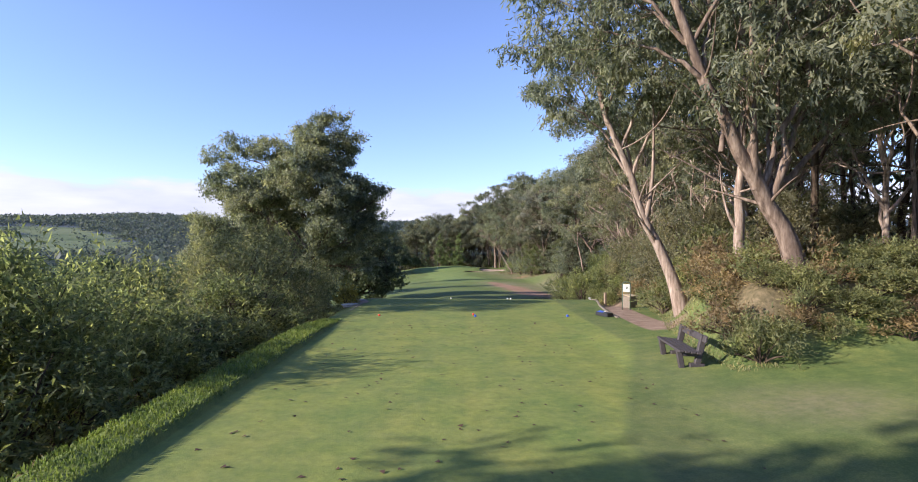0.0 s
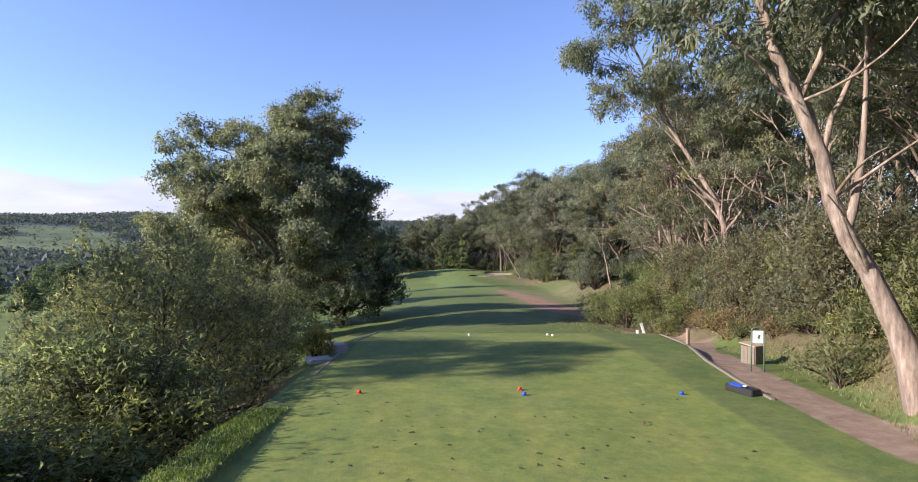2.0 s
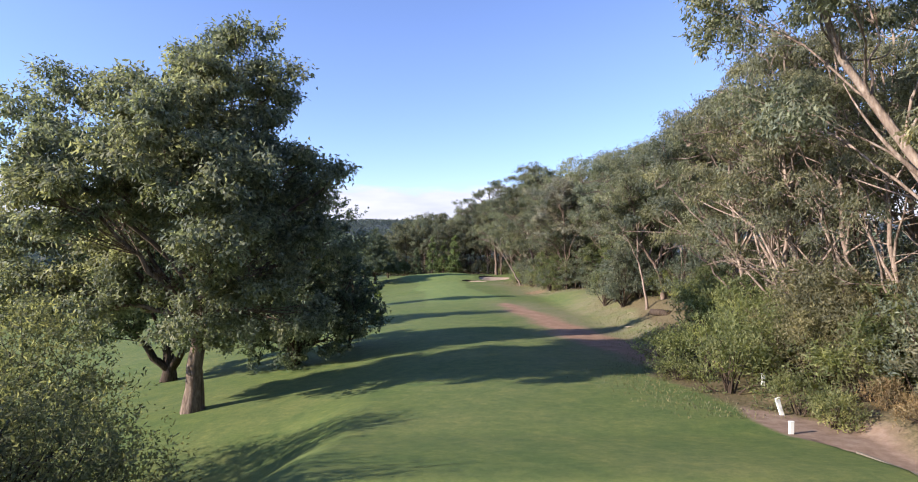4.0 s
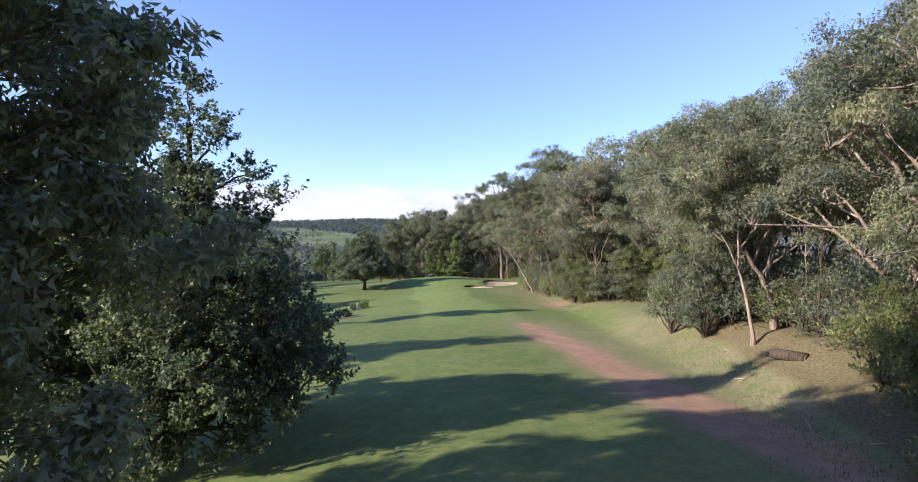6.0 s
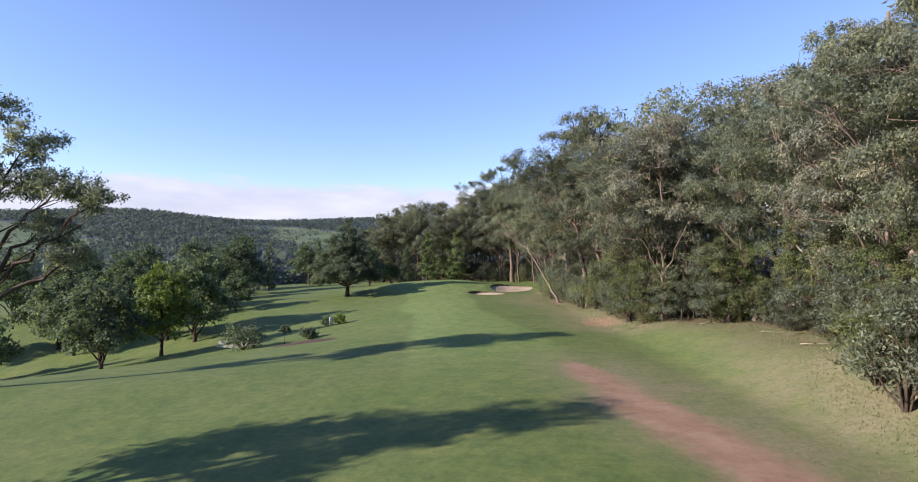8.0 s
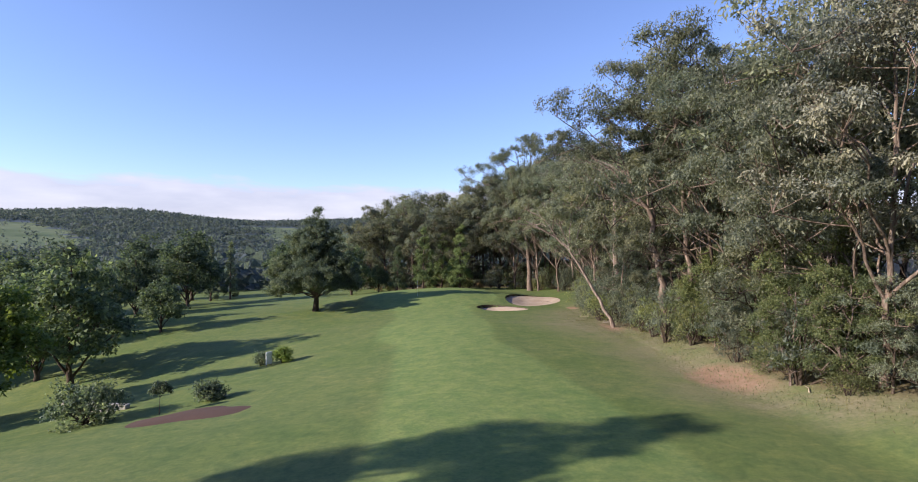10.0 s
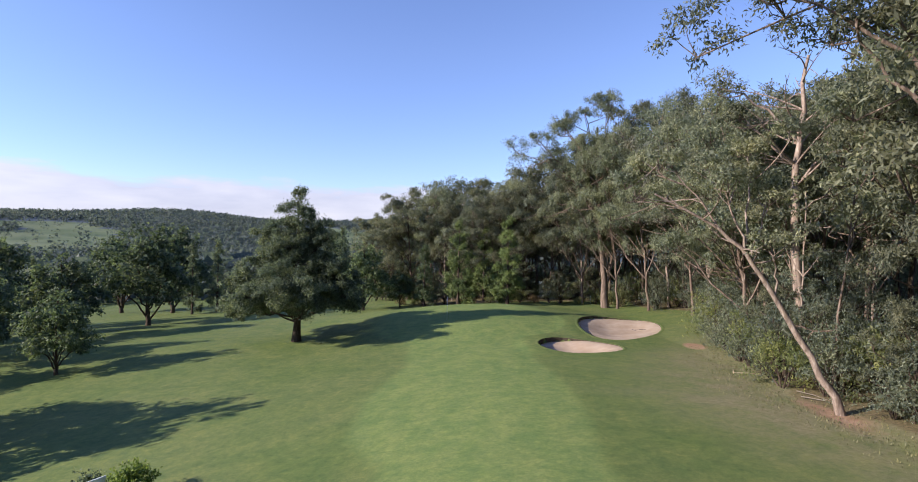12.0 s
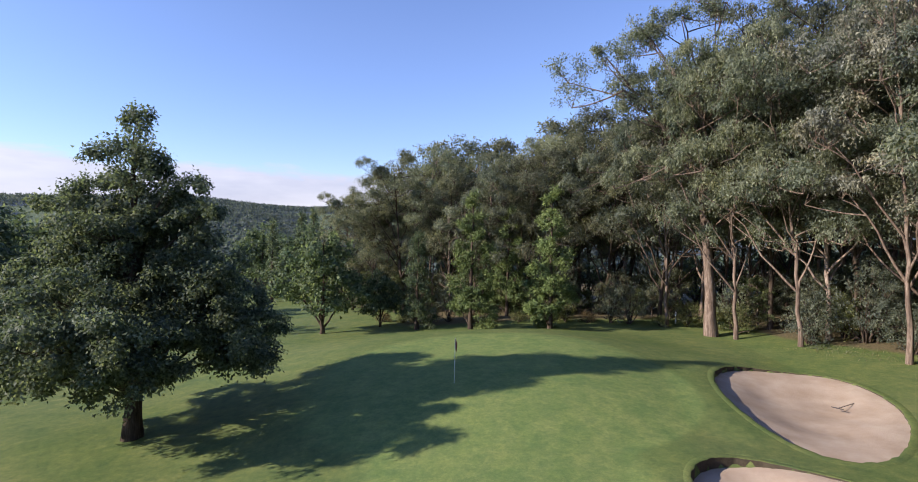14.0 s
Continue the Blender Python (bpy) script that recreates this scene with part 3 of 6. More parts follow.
def thing_tree(name, parts, bark, leaf_mat, x, y, label, category="tree", group="", turn=0.0, scale=1.0, foot=None, kind=""):
    wood, leaf_b = parts
    base = new(name)
    base.matrix_world = Matrix.Translation((x, y, (zat(x, y) if foot is None else foot) - 0.05)) @ Matrix.Rotation(radians(turn), 4, "Z") @ Matrix.Scale(scale, 4)
    for part_name, b, m in (("trunk", wood, bark), ("crown", leaf_b, leaf_mat)):
        ob = new(part_name, b.mesh(part_name, m, part_name == "trunk"))
        ob.parent = base
    return tagged(base, label, category, group, kind)


def put(ob, x, y, turn, scale, tall=1.0, sink=0.05):
    return copy_thing(ob, Matrix.LocRotScale((x, y, zat(x, y) - sink), Euler((0, 0, radians(turn))), (scale, scale, scale * tall)))


def caps_of(leaf_b, wood, rng, centres, radii, sub, per, leaf, flat, droop, feet, core=15):
    """Domed tufts of leaves: every tuft a cluster of small rounded sprays."""
    c, r = np.asarray(centres, float), np.asarray(radii, float)
    d = unit(rng.normal(size=(len(c), sub, 3)))
    d[..., 2] = np.where(d[..., 2] < -0.2, -d[..., 2], d[..., 2])
    rs = (r[:, None, None] * rng.uniform(0.32, 0.55, (len(c), sub, 1)))
    sc = c[:, None] + d * (r[:, None, None] * rng.uniform(0.45, 1.0, (len(c), sub, 1))) * np.array((1, 1, flat))
    for k in range(len(c)):
        for q in sc[k, ::(3 if per > 24 else 9)]:
            m = (feet[k] + q) / 2 + rng.normal(0, 0.1 * r[k], 3)
            tube(wood, curve3(feet[k], m, q, 3), (0.03, 0.02, 0.008), 3)
    e = unit(rng.normal(size=(len(c), sub, per, 3)) + 0.9 * d[:, :, None] + 0.35 * UP)
    spot = sc[:, :, None] + e * rs[:, :, None] * rng.uniform(0.45, 1.1, (len(c), sub, per, 1)) * np.array((1, 1, 0.8))
    way = unit(rng.normal(size=e.shape) * 0.6 + e * 0.35 - UP * droop)
    leaves(leaf_b, spot.reshape(-1, 3), way.reshape(-1, 3), leaf[0], leaf[1], rng, (1.3 * e + 0.5 * d[:, :, None] + 0.3 * UP).reshape(-1, 3))
    inner_mass(leaf_b, rng, sc.reshape(-1, 3), rs.reshape(-1), core, 0.85)


def gum(seed, trunk, r0, limbs, cap=1.5, sub=12, per=40, leaf=(0.3, 0.11), flat=0.84, droop=0.55, bare=5, sides=7, around=1.0, core=15):
    """A gum tree: pole, spreading limbs (start height, end, number of tufts), tufts at their ends, some dead branches."""
    rng = np.random.default_rng(seed)
    wood, leaf_b = Buf(), Buf()
    trunk = np.asarray(trunk, float)
    s = np.linspace(0, len(trunk) - 1, 16)
    spine = np.stack([np.interp(s, np.arange(len(trunk)), trunk[:, k]) for k in range(3)], 1)
    for _ in range(2):
        spine[1:-1] = (spine[:-2] + 2 * spine[1:-1] + spine[2:]) / 4
    spine[1:, :2] += rng.normal(0, 0.3 * r0, (15, 2))
    f = np.linspace(0, 1, 16)
    rad = r0 * (1 - 0.75 * f) * (1 + 0.5 * np.exp(-f * 18))
    foot = spine.copy()
    foot[0, 2] -= 0.5
    tube(wood, foot, rad, sides)
    centres, radii, feet = [], [], []
    for z0, end, count in limbs:
        k = int(np.argmin(np.abs(spine[:, 2] - z0)))
        a, e = spine[k], np.array(end, float)
        ln = np.linalg.norm(e - a)
        mid = (a + e) / 2 + UP * rng.uniform(-0.02, 0.16) * ln + rng.normal(0, 0.07 * ln, 3)
        pl = curve3(a, mid, e, 8)
        pl[1:-1] += rng.normal(0, 0.018 * ln, (6, 3))
        rl = max(0.04, min(0.65 * rad[k], 0.017 * ln + 0.015))
        tube(wood, pl, np.linspace(rl, 0.3 * rl, 8), 6)
        for j in range(count):
            cr = cap * rng.uniform(0.7, 1.2)
            c = e + (0 if j == 0 else around) * cap * np.array((rng.normal() * 1.05, rng.normal() * 1.05, np.clip(rng.normal() * 0.5, -0.9, 0.55)))
            p = pl[rng.integers(4, 8)]
            q = c - UP * 0.35 * cr
            tube(wood, curve3(p, (p + q) / 2 + rng.normal(0, 0.15 * cr, 3) - UP * 0.1 * cr, q, 5), np.linspace(0.45 * rl, 0.03, 5), 5)
            centres.append(c)
            radii.append(cr)
            feet.append(q)
    for _ in range(bare):
        k = rng.integers(5, 15)
        a, ln = spine[k], rng.uniform(0.1, 0.24) * spine[-1, 2]
        ang = rng.uniform(0, 6.28)
        e = a + np.array((math.cos(ang), math.sin(ang), rng.uniform(-0.1, 0.8))) * ln
        pl = curve3(a, (a + e) / 2 + rng.normal(0, 0.16 * ln, 3), e, 7)
        tube(wood, pl, np.linspace(0.3 * rad[k] + 0.02, 0.012, 7), 5)
        for j in (3, 4, 5):
            tip = pl[j] + (e - a) * rng.uniform(0.15, 0.3) + rng.normal(0, 0.14 * ln, 3)
            tube(wood, curve3(pl[j], (pl[j] + tip) / 2 + rng.normal(0, 0.05 * ln, 3), tip, 4), np.linspace(0.03, 0.008, 4), 3)
    caps_of(leaf_b, wood, rng, centres, radii, sub, per, leaf, flat, droop, feet, core)
    return wood, leaf_b


def crown_limbs(r, h, low, wide, n, lean=(0.0, 0.0), bias=0.0, tufts=(2, 4)):
    """Limbs that climb round the pole; bias: how far the crown is drawn towards -x."""
    out = []
    for i in range(n):
        f = (i + 0.5) / n
        z = h * (low + (0.89 - low) * f)
        a = i * 2.4 + r.uniform(-0.5, 0.5)
        reach = h * wide * (0.45 + 0.75 * math.sin(math.pi * min(1, 0.2 + 0.72 * f))) * r.uniform(0.55, 1.0) * (1 - 0.5 * f * f)
        x = reach * math.cos(a) - bias * h * (0.3 + 0.7 * math.sin(math.pi * f)) + lean[0] * z / h
        y = reach * math.sin(a) + lean[1] * z / h
        out.append((max(0.12 * h, z - 1.1 * reach - 0.06 * h), (x, y, z), int(r.integers(*tufts))))
    return out

# ---- the trees left of the tee ----
L_TREES = "trees along the fairway"
rng = np.random.default_rng(11)
thing_tree("gum_tree", grow(1, [(0, 0, 0), (0.3, 0, 5), (1.0, 0, 9), (1.2, 0, 14)], 0.42,
    [(2.6, 0, 18.0, 1.9), (0.6, 0, 17.2, 1.9), (4.2, 0.5, 16.6, 1.3), (-3.2, 0, 15.8, 1.8), (2.0, 0, 15.4, 2.2), (1.0, 3.4, 14.0, 1.9), (-2.2, 3.4, 12.5, 1.9), (3.2, 3.0, 11.5, 2.0), (0.2, -3.0, 13.5, 1.9), (-3.0, -2.8, 11.5, 1.9), (3.2, -3.2, 10.5, 1.9), (2.6, 2.6, 16.0, 1.4), (1.4, -2.2, 16.2, 1.4), (-5.6, 0, 15.8, 1.3), (-8.2, 0, 15.0, 1.0), (-7.2, 0, 16.4, 0.8), (-6.2, 0, 13.6, 1.6), (-8.4, 0.6, 11.6, 1.6), (-9.4, 0, 8.8, 1.7), (-9.0, 0, 6.2, 1.8), (-0.5, 0, 14.6, 2.2), (2.8, 0, 13.6, 2.3), (-2.8, 1, 12.6, 2.3), (5.4, 0, 12.4, 1.6), (6.9, 0, 11.8, 0.9),
     (4.8, 1, 10.0, 2.4), (0.5, -1, 10.4, 2.7), (-4.2, 0, 9.8, 2.5), (-6.8, 1, 8.8, 2.0), (6.6, 2, 8.6, 1.6), (3.2, -1, 7.4, 2.5), (-2.0, 0, 7.0, 2.6), (-7.5, 0, 6.0, 2.0), (-4.6, -1, 5.4, 2.2), (1.0, -1.5, 5.0, 2.2), (4.6, -0.5, 5.0, 2.0), (0, -5, 12.5, 2.2), (-3, -5, 10.2, 2.2), (3, -4.6, 11.4, 2.2), (1, -4.4, 14.6, 1.9), (-5, -4.4, 12.4, 1.8), (3.4, -5, 8.4, 1.9)],
    clump=0.9, per=200, leaf=(0.25, 0.11), droop=0.45, fill=1.3), gum_bark, gum_leaf, -14.3, 51, "tall spreading gum tree with clumped olive crown beside the fairway", group=L_TREES)
thing_tree("poplar_tree", grow(2, [(0, 0, 0), (0.2, 0, 4), (0.4, 0, 9), (0.6, 0, 13.2)], 0.36,
    [(0.4, 0, 14.6, 0.5), (0.5, 0, 13.4, 0.6), (1.9, 0, 13.0, 0.5), (-0.9, 0, 13.2, 0.6), (3.1, 0.3, 11.6, 0.5), (3.6, 0.3, 10.2, 0.7), (-2.0, 0, 12.4, 0.7), (0.8, 0, 11.6, 1.1), (-2.2, -0.5, 10.6, 1.4), (1.8, 0, 10.0, 1.5), (0, 0, 9.0, 2.0), (-2.8, 0, 8.0, 2.1), (2.8, 0, 7.8, 1.9), (0.5, -1.5, 6.8, 2.3), (4.2, -0.5, 5.4, 1.8), (-3.6, 0, 5.6, 2.3), (1.6, -2, 4.2, 2.2), (-1.2, -2, 3.4, 2.0), (4.4, -1, 3.4, 1.6), (-4.2, -0.5, 3.2, 1.8), (2.0, 2, 5.2, 2.1), (0.4, -2.4, 2.2, 1.6), (3.0, -1.8, 2.2, 1.4), (-2.6, -1.8, 2.2, 1.5)],
    clump=0.62, per=150, leaf=(0.15, 0.12), droop=0.25, flat=1.3, low=0.1, fill=1.1, spray=0.8), rough_bark, dark_leaf, -12.4, 62.5, "dark-leaved poplar with shoots rising from a dense crown", group=L_TREES)
thing_tree("poplar_tree", grow(8, [(0, 0, 0), (0.1, 0, 1.5), (0, 0.2, 3.6)], 0.09,
    [(0, 0, 4.0, 0.7), (0.7, 0.2, 3.2, 0.8), (-0.8, 0, 3.0, 0.8), (0.1, -0.8, 2.4, 0.9), (0.3, 0.9, 2.3, 0.9), (1.1, -0.3, 1.7, 0.8), (-1.0, -0.5, 1.6, 0.8), (0, 0, 1.3, 0.9)],
    clump=0.5, per=120, leaf=(0.15, 0.115), droop=0.25, low=0.1, spray=0.6), rough_bark, dark_leaf, -9.3, 67.0, "young poplar with loose leafy shoots beside the older one", group=L_TREES, scale=1.45)
thing_tree("broadleaf_tree", grow(3, [(0, 0, 0), (0.1, 0, 3), (-0.3, 0, 7), (0, 0, 12)], 0.45,
    [(0, 0, 12.5, 2.2), (-2.5, 0, 10.5, 2.4), (2.6, 0, 10.2, 2.4), (-4.0, 0, 7.6, 2.4), (3.8, 0, 7.2, 2.4), (0, -2, 8.0, 2.6), (0, 2.5, 8.0, 2.6), (-2.5, -2, 4.6, 2.0), (2.6, -2, 4.4, 2.0), (4.6, 0.5, 4.5, 1.7), (-4.4, 1, 4.5, 1.7)],
    clump=0.95, per=190, leaf=(0.26, 0.18), droop=0.3, low=0.12), rough_bark, dark_leaf, -21.5, 63, "dark broadleaf tree with low hanging branches", group=L_TREES)
thing_tree("gum_tree", grow(4, [(0, 0, 0), (0.05, 0, 5), (0.1, 0.1, 10), (0.2, 0, 15.5)], 0.44,
    [(0.5, 0, 17, 1.4), (-2.2, 0, 15.5, 1.5), (2.8, 0, 15.0, 1.5), (-4.2, 0, 12.5, 1.6), (4.6, 0, 12.4, 1.5), (6.8, 0, 11.4, 1.3), (1.0, 1, 13, 1.8), (-1.5, -1, 11.2, 1.6), (3.2, 1, 9.8, 1.5), (-5.5, 0, 9.4, 1.5), (5.0, 0, 8.0, 1.3), (-3.0, 0, 7.0, 1.4)],
    clump=0.75, per=170, leaf=(0.24, 0.09), droop=0.3, fill=1.2, bare=14), rough_bark, gum_leaf_cool, -30, 96.5, "open-crowned gum with dark spreading limbs on the fairway's edge", group=L_TREES)

thing_tree("gum_tree", grow(5, [(0, 0, 0), (0.3, 0, 5), (-0.2, 0.2, 10), (0.2, 0, 14)], 0.4,
    [(0.5, 0, 15.4, 2.0), (-2.4, 0, 13.6, 1.9), (2.6, 0, 13.2, 1.9), (-3.6, 1, 10.6, 2.0), (3.6, 0, 10.0, 2.0), (0, 2.5, 11, 2.2), (0, -2.6, 10.4, 2.2), (2.2, 2, 7.4, 1.8), (-2.4, -1.5, 7.2, 1.8)],
    clump=1.0, per=80, leaf=(0.45, 0.17), droop=0.4, bare=6), rough_bark, gum_leaf, -28, 76, "tall gum standing among the broadleaf trees", group=L_TREES)
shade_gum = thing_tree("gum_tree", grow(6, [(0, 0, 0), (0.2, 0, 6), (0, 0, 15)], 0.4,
    [(0, 0, 16, 2.2), (-2.4, 0, 13, 2.2), (2.4, 0.5, 12.4, 2.2), (0, 2.2, 11.4, 2.2), (0, -2.4, 10, 2.2), (2.6, 1.5, 8.4, 2.0), (-2.6, 0, 8, 2.0), (0.5, 1.8, 6.4, 1.8)],
    clump=1.0, per=80, leaf=(0.45, 0.17), droop=0.4), gum_bark, gum_leaf, -17.4, -2.6, "gum tree behind the tee that shades the grass", group=L_TREES)

put(shade_gum, -23.0, -8.5, 120, 1.1)
thing_tree("gum_tree", grow(7, [(0, 0, 0), (0.2, 0, 8), (0, 0, 15)], 0.3,
    [(0, 0, 16, 1.7), (-1.6, 1.0, 15, 1.5), (1.6, -1.2, 14.6, 1.5), (0.4, 1.9, 14, 1.5), (-0.6, -2.0, 13.8, 1.5)],
    clump=0.9, per=90, leaf=(0.4, 0.16), droop=0.4), gum_bark, gum_leaf, -25.6, 18.6, "slender high-crowned gum on the slope below the tee", group=L_TREES)
put(shade_gum, -12.4, -11.0, 220, 0.9)
put(shade_gum, -27.9, -16.0, 20, 1.15)

# big shrubs on the bank below the tee
S_GROUP = "shrubs along the tee's bank"


def shrub(seed, h, w, per=120, leaf=(0.2, 0.05), n=11, clump=0.6, droop=-0.1, low=0.0, twig_step=2, spray=0.35, twigs=9):
    r = np.random.default_rng(seed)
    lobes = []
    for i in range(n):
        a, f = i * 2.4, ((i + 0.5) / n) ** 0.75
        z = h * (0.13 + 0.73 * f)
        reach = w * math.sqrt(max(0.02, 1 - (0.15 + 0.8 * f) ** 2)) * r.uniform(0.55, 0.9)
        lobes.append((reach * math.cos(a), reach * math.sin(a), z, 0.27 * min(h, 1.6 * w) * r.uniform(0.8, 1.2)))
    stems = [((0.1 * math.cos(k), 0.1 * math.sin(k), 0), (0.2 * w * math.cos(k), 0.2 * w * math.sin(k), h * 0.4), (0.55 * w * math.cos(k), 0.55 * w * math.sin(k), h * 0.8), 0.03 * h ** 0.5) for k in (0.3, 1.5, 2.6, 3.9, 5.2)]
    return grow(seed, [(0, 0, 0), (0.05, 0, h * 0.3), (0, 0, h * 0.7)], 0.035 * h ** 0.7 + 0.02, lobes, clump, per, leaf, droop, flat=0.9, low=low, side_limbs=stems, sides=6, twig_step=twig_step, spray=spray, twigs=twigs, core=0)


big_shrub = thing_tree("bottlebrush_shrub", shrub(20, 4.6, 2.5, 110, (0.18, 0.05), 13, 0.55, droop=0.35, spray=0.15), rough_bark, shrub_leaf, -9.4, 13.4, "dense bottlebrush shrub with narrow light green leaves", "shrub", S_GROUP)
olive_shrub = thing_tree("olive_shrub", shrub(21, 6.0, 3.9, 125, (0.17, 0.054), 19, 0.8), rough_bark, olive_leaf, -10.1, 26.6, "large olive-brown shrub with fine leaves and many stems", "shrub", S_GROUP)
for x, y, a, top in ((-9.6, 2.6, 120, 0.4), (-9.4, 5.6, 40, 0.8), (-9.6, 8.0, 160, 1.5), (-8.7, 10.2, 200, 2.0), (-9.8, 11.4, 80, 3.4), (-10.8, 17.0, 140, 2.6), (-8.9, 15.8, 290, 1.4), (-8.4, 18.6, 20, 0.7), (-10.9, 19.2, 100, 0.5), (-12.6, 17.6, 10, 0.4), (-8.3, 21.3, 330, 1.9)):
    put(big_shrub, x, y, a, 1.05, (top - zat(x, y)) / 5.1)
for x, y, a, s, k in ((-8.8, 22.2, 100, 0.62, 0.85), (-12.8, 31.5, 200, 0.98, 1.0), (-9.5, 33.0, 300, 0.72, 1.0), (-14.5, 39.0, 30, 1.0, 1.05)):
    put(olive_shrub, x, y, a, s, k)

# ---- park trees ----
P_GROUP = "park trees on the lower fairway"
park = thing_tree("park_tree", grow(30, [(0, 0, 0), (0, 0, 2), (0.1, 0, 5), (0, 0, 8.4)], 0.2,
    [(0, 0, 8.6, 1.4), (-1.4, 0, 7.2, 1.7), (1.5, 0.3, 7.0, 1.7), (0, -1.7, 5.8, 1.8), (0.2, 1.8, 5.8, 1.8), (-2.5, 0, 4.6, 1.8), (2.6, 0, 4.6, 1.8), (-1.4, -2.2, 3.6, 1.5), (1.6, -2.1, 3.5, 1.5), (1.5, 2.2, 3.6, 1.5), (-1.6, 2.0, 3.6, 1.5)],
    clump=0.95, per=66, leaf=(0.37, 0.25), droop=0.25, low=0.15), rough_bark, park_leaf, -38, 120.5, "round-headed young park tree in full leaf", group=P_GROUP)
lime = thing_tree("park_tree", grow(31, [(0, 0, 0), (0, 0, 2), (0, 0.1, 6), (0, 0, 9.5)], 0.2,
    [(0, 0, 9.6, 1.2), (-1.2, 0, 8.2, 1.6), (1.2, 0.3, 8.0, 1.6), (0, -1.5, 6.6, 1.8), (0.2, 1.6, 6.4, 1.8), (-2.1, 0, 5.2, 1.8), (2.2, 0, 5.2, 1.8), (-1.2, -1.8, 3.8, 1.5), (1.4, -1.9, 3.7, 1.5), (0, 2, 3.8, 1.5)],
    clump=0.95, per=80, leaf=(0.36, 0.24), droop=0.3, low=0.15), rough_bark, lime_leaf, -34.5, 126, "lime-green young park tree lit by the sun", group=P_GROUP)
put(park, -35.5, 136.5, 70, 1.25)
for x, y, a, s in ((-41, 140, 20, 1.1), (-46, 181, 80, 1.35), (-37, 155, 150, 0.72), (-47, 158, 220, 0.95), (-58, 150, 300, 1.0), (-62, 172, 10, 1.1), (-70, 140, 100, 1.05), (-54, 200, 60, 1.5), (-66, 205, 190, 1.5), (-72, 110, 240, 0.9), (-62, 96, 40, 0.85), (-54, 104, 330, 0.85), (-80, 100, 140, 1.0), (-78, 122, 70, 1.0), (-88, 84, 20, 1.0), (-52, 122, 200, 0.9), (-60, 128, 110, 0.95), (-34, 225, 80, 1.3), (-44, 232, 170, 1.4), (-19.5, 187, 40, 0.95), (-15, 190, 310, 0.55), (-48, 169, 15, 1.0), (-95, 130, 260, 1.2), (-100, 108, 30, 1.2), (-110, 90, 80, 1.3), (-105, 150, 200, 1.3), (-58, 143, 33, 1.15), (-53, 139, 160, 1.0), (-64, 154, 250, 1.2), (-70, 166, 12, 1.2), (-59, 161, 300, 1.1), (-51, 150, 200, 1.0), (-76, 158, 90, 1.3), (-66, 180, 44, 1.3)):
    put(park, x, y, a, s)
thing_tree("alder_tree", grow(33, [(0, 0, 0), (0.05, 0, 4), (-0.1, 0, 8), (0.2, 0, 12.4)], 0.34,
    [(0.2, 0, 13.6, 0.5), (-0.2, 0.2, 12.8, 0.7), (0.7, -0.2, 12.4, 0.6), (-1.2, 0, 12.0, 0.7), (1.5, 0, 11.6, 0.7), (2.5, 0, 10.9, 0.6), (0, 0, 11.2, 1.3), (-1.7, 0.4, 10.5, 1.4), (1.3, 0.2, 10.0, 1.5), (2.9, 0, 9.6, 1.1), (-2.9, 0, 9.6, 1.2), (-0.4, -1.0, 9.0, 1.9), (0.2, 1.4, 9.2, 1.7), (0, 0, 7.6, 2.2), (-1.2, 0, 5.8, 2.4), (1.6, 0.6, 5.6, 2.4), (-2.6, 0, 8.2, 1.8), (2.8, 0, 7.6, 1.8), (0.4, 2.2, 7.8, 1.9), (-3.8, 0, 6.4, 2.0), (3.8, 0.3, 5.8, 2.0), (0, -3.0, 6.0, 2.1), (-1.8, 3.2, 5.6, 2.1), (2.2, -2.6, 4.6, 2.0), (-5.0, 0, 4.6, 1.9), (4.8, 0, 4.4, 1.8), (-2.4, -3.4, 4.5, 1.9), (0.6, 4.4, 4.4, 2.0), (1.0, -4.2, 4.2, 1.5), (3.4, 3.4, 4.2, 1.8), (-5.3, -0.6, 3.0, 1.3), (-4.6, -2.4, 3.0, 1.3), (5.0, 0.4, 3.6, 1.1), (-4.2, 3.2, 3.2, 1.6), (0, 0, 5.4, 2.2), (2.6, -3.8, 3.9, 1.2), (-3.6, 1.0, 3.4, 1.3), (0.2, -5.2, 5.0, 1.5), (2.4, -4.8, 5.2, 1.4), (-2.6, -5.0, 4.6, 1.4), (1.0, 5.4, 5.2, 1.6), (-1.6, 5.0, 6.2, 1.6)],
    clump=0.72, per=260, leaf=(0.15, 0.1), droop=0.5, low=0.2, fill=1.15, limb=0.35), rough_bark, alder_leaf, -20.0, 162.3, "broad alder with pointed top and drooping skirts beside the green")

# conifers at the back of the green


def conifer(seed, h, w, per=110):
    lobes = []
    for i in range(16):
        f = i / 15
        r = w * (1 - f) ** 0.8 * 0.62 + 0.15
        a = i * 2.4
        lobes.append((r * math.cos(a), r * math.sin(a), h * (0.1 + 0.86 * f), 0.42 * w * (1 - 0.75 * f) + 0.2))
    return grow(seed, [(0, 0, 0), (0, 0, h * 0.5), (0, 0, h * 0.97)], 0.17, lobes, 0.5, int(per * 1.5), (0.2, 0.075), -0.15, flat=1.1, low=0.05, limb=0.25)


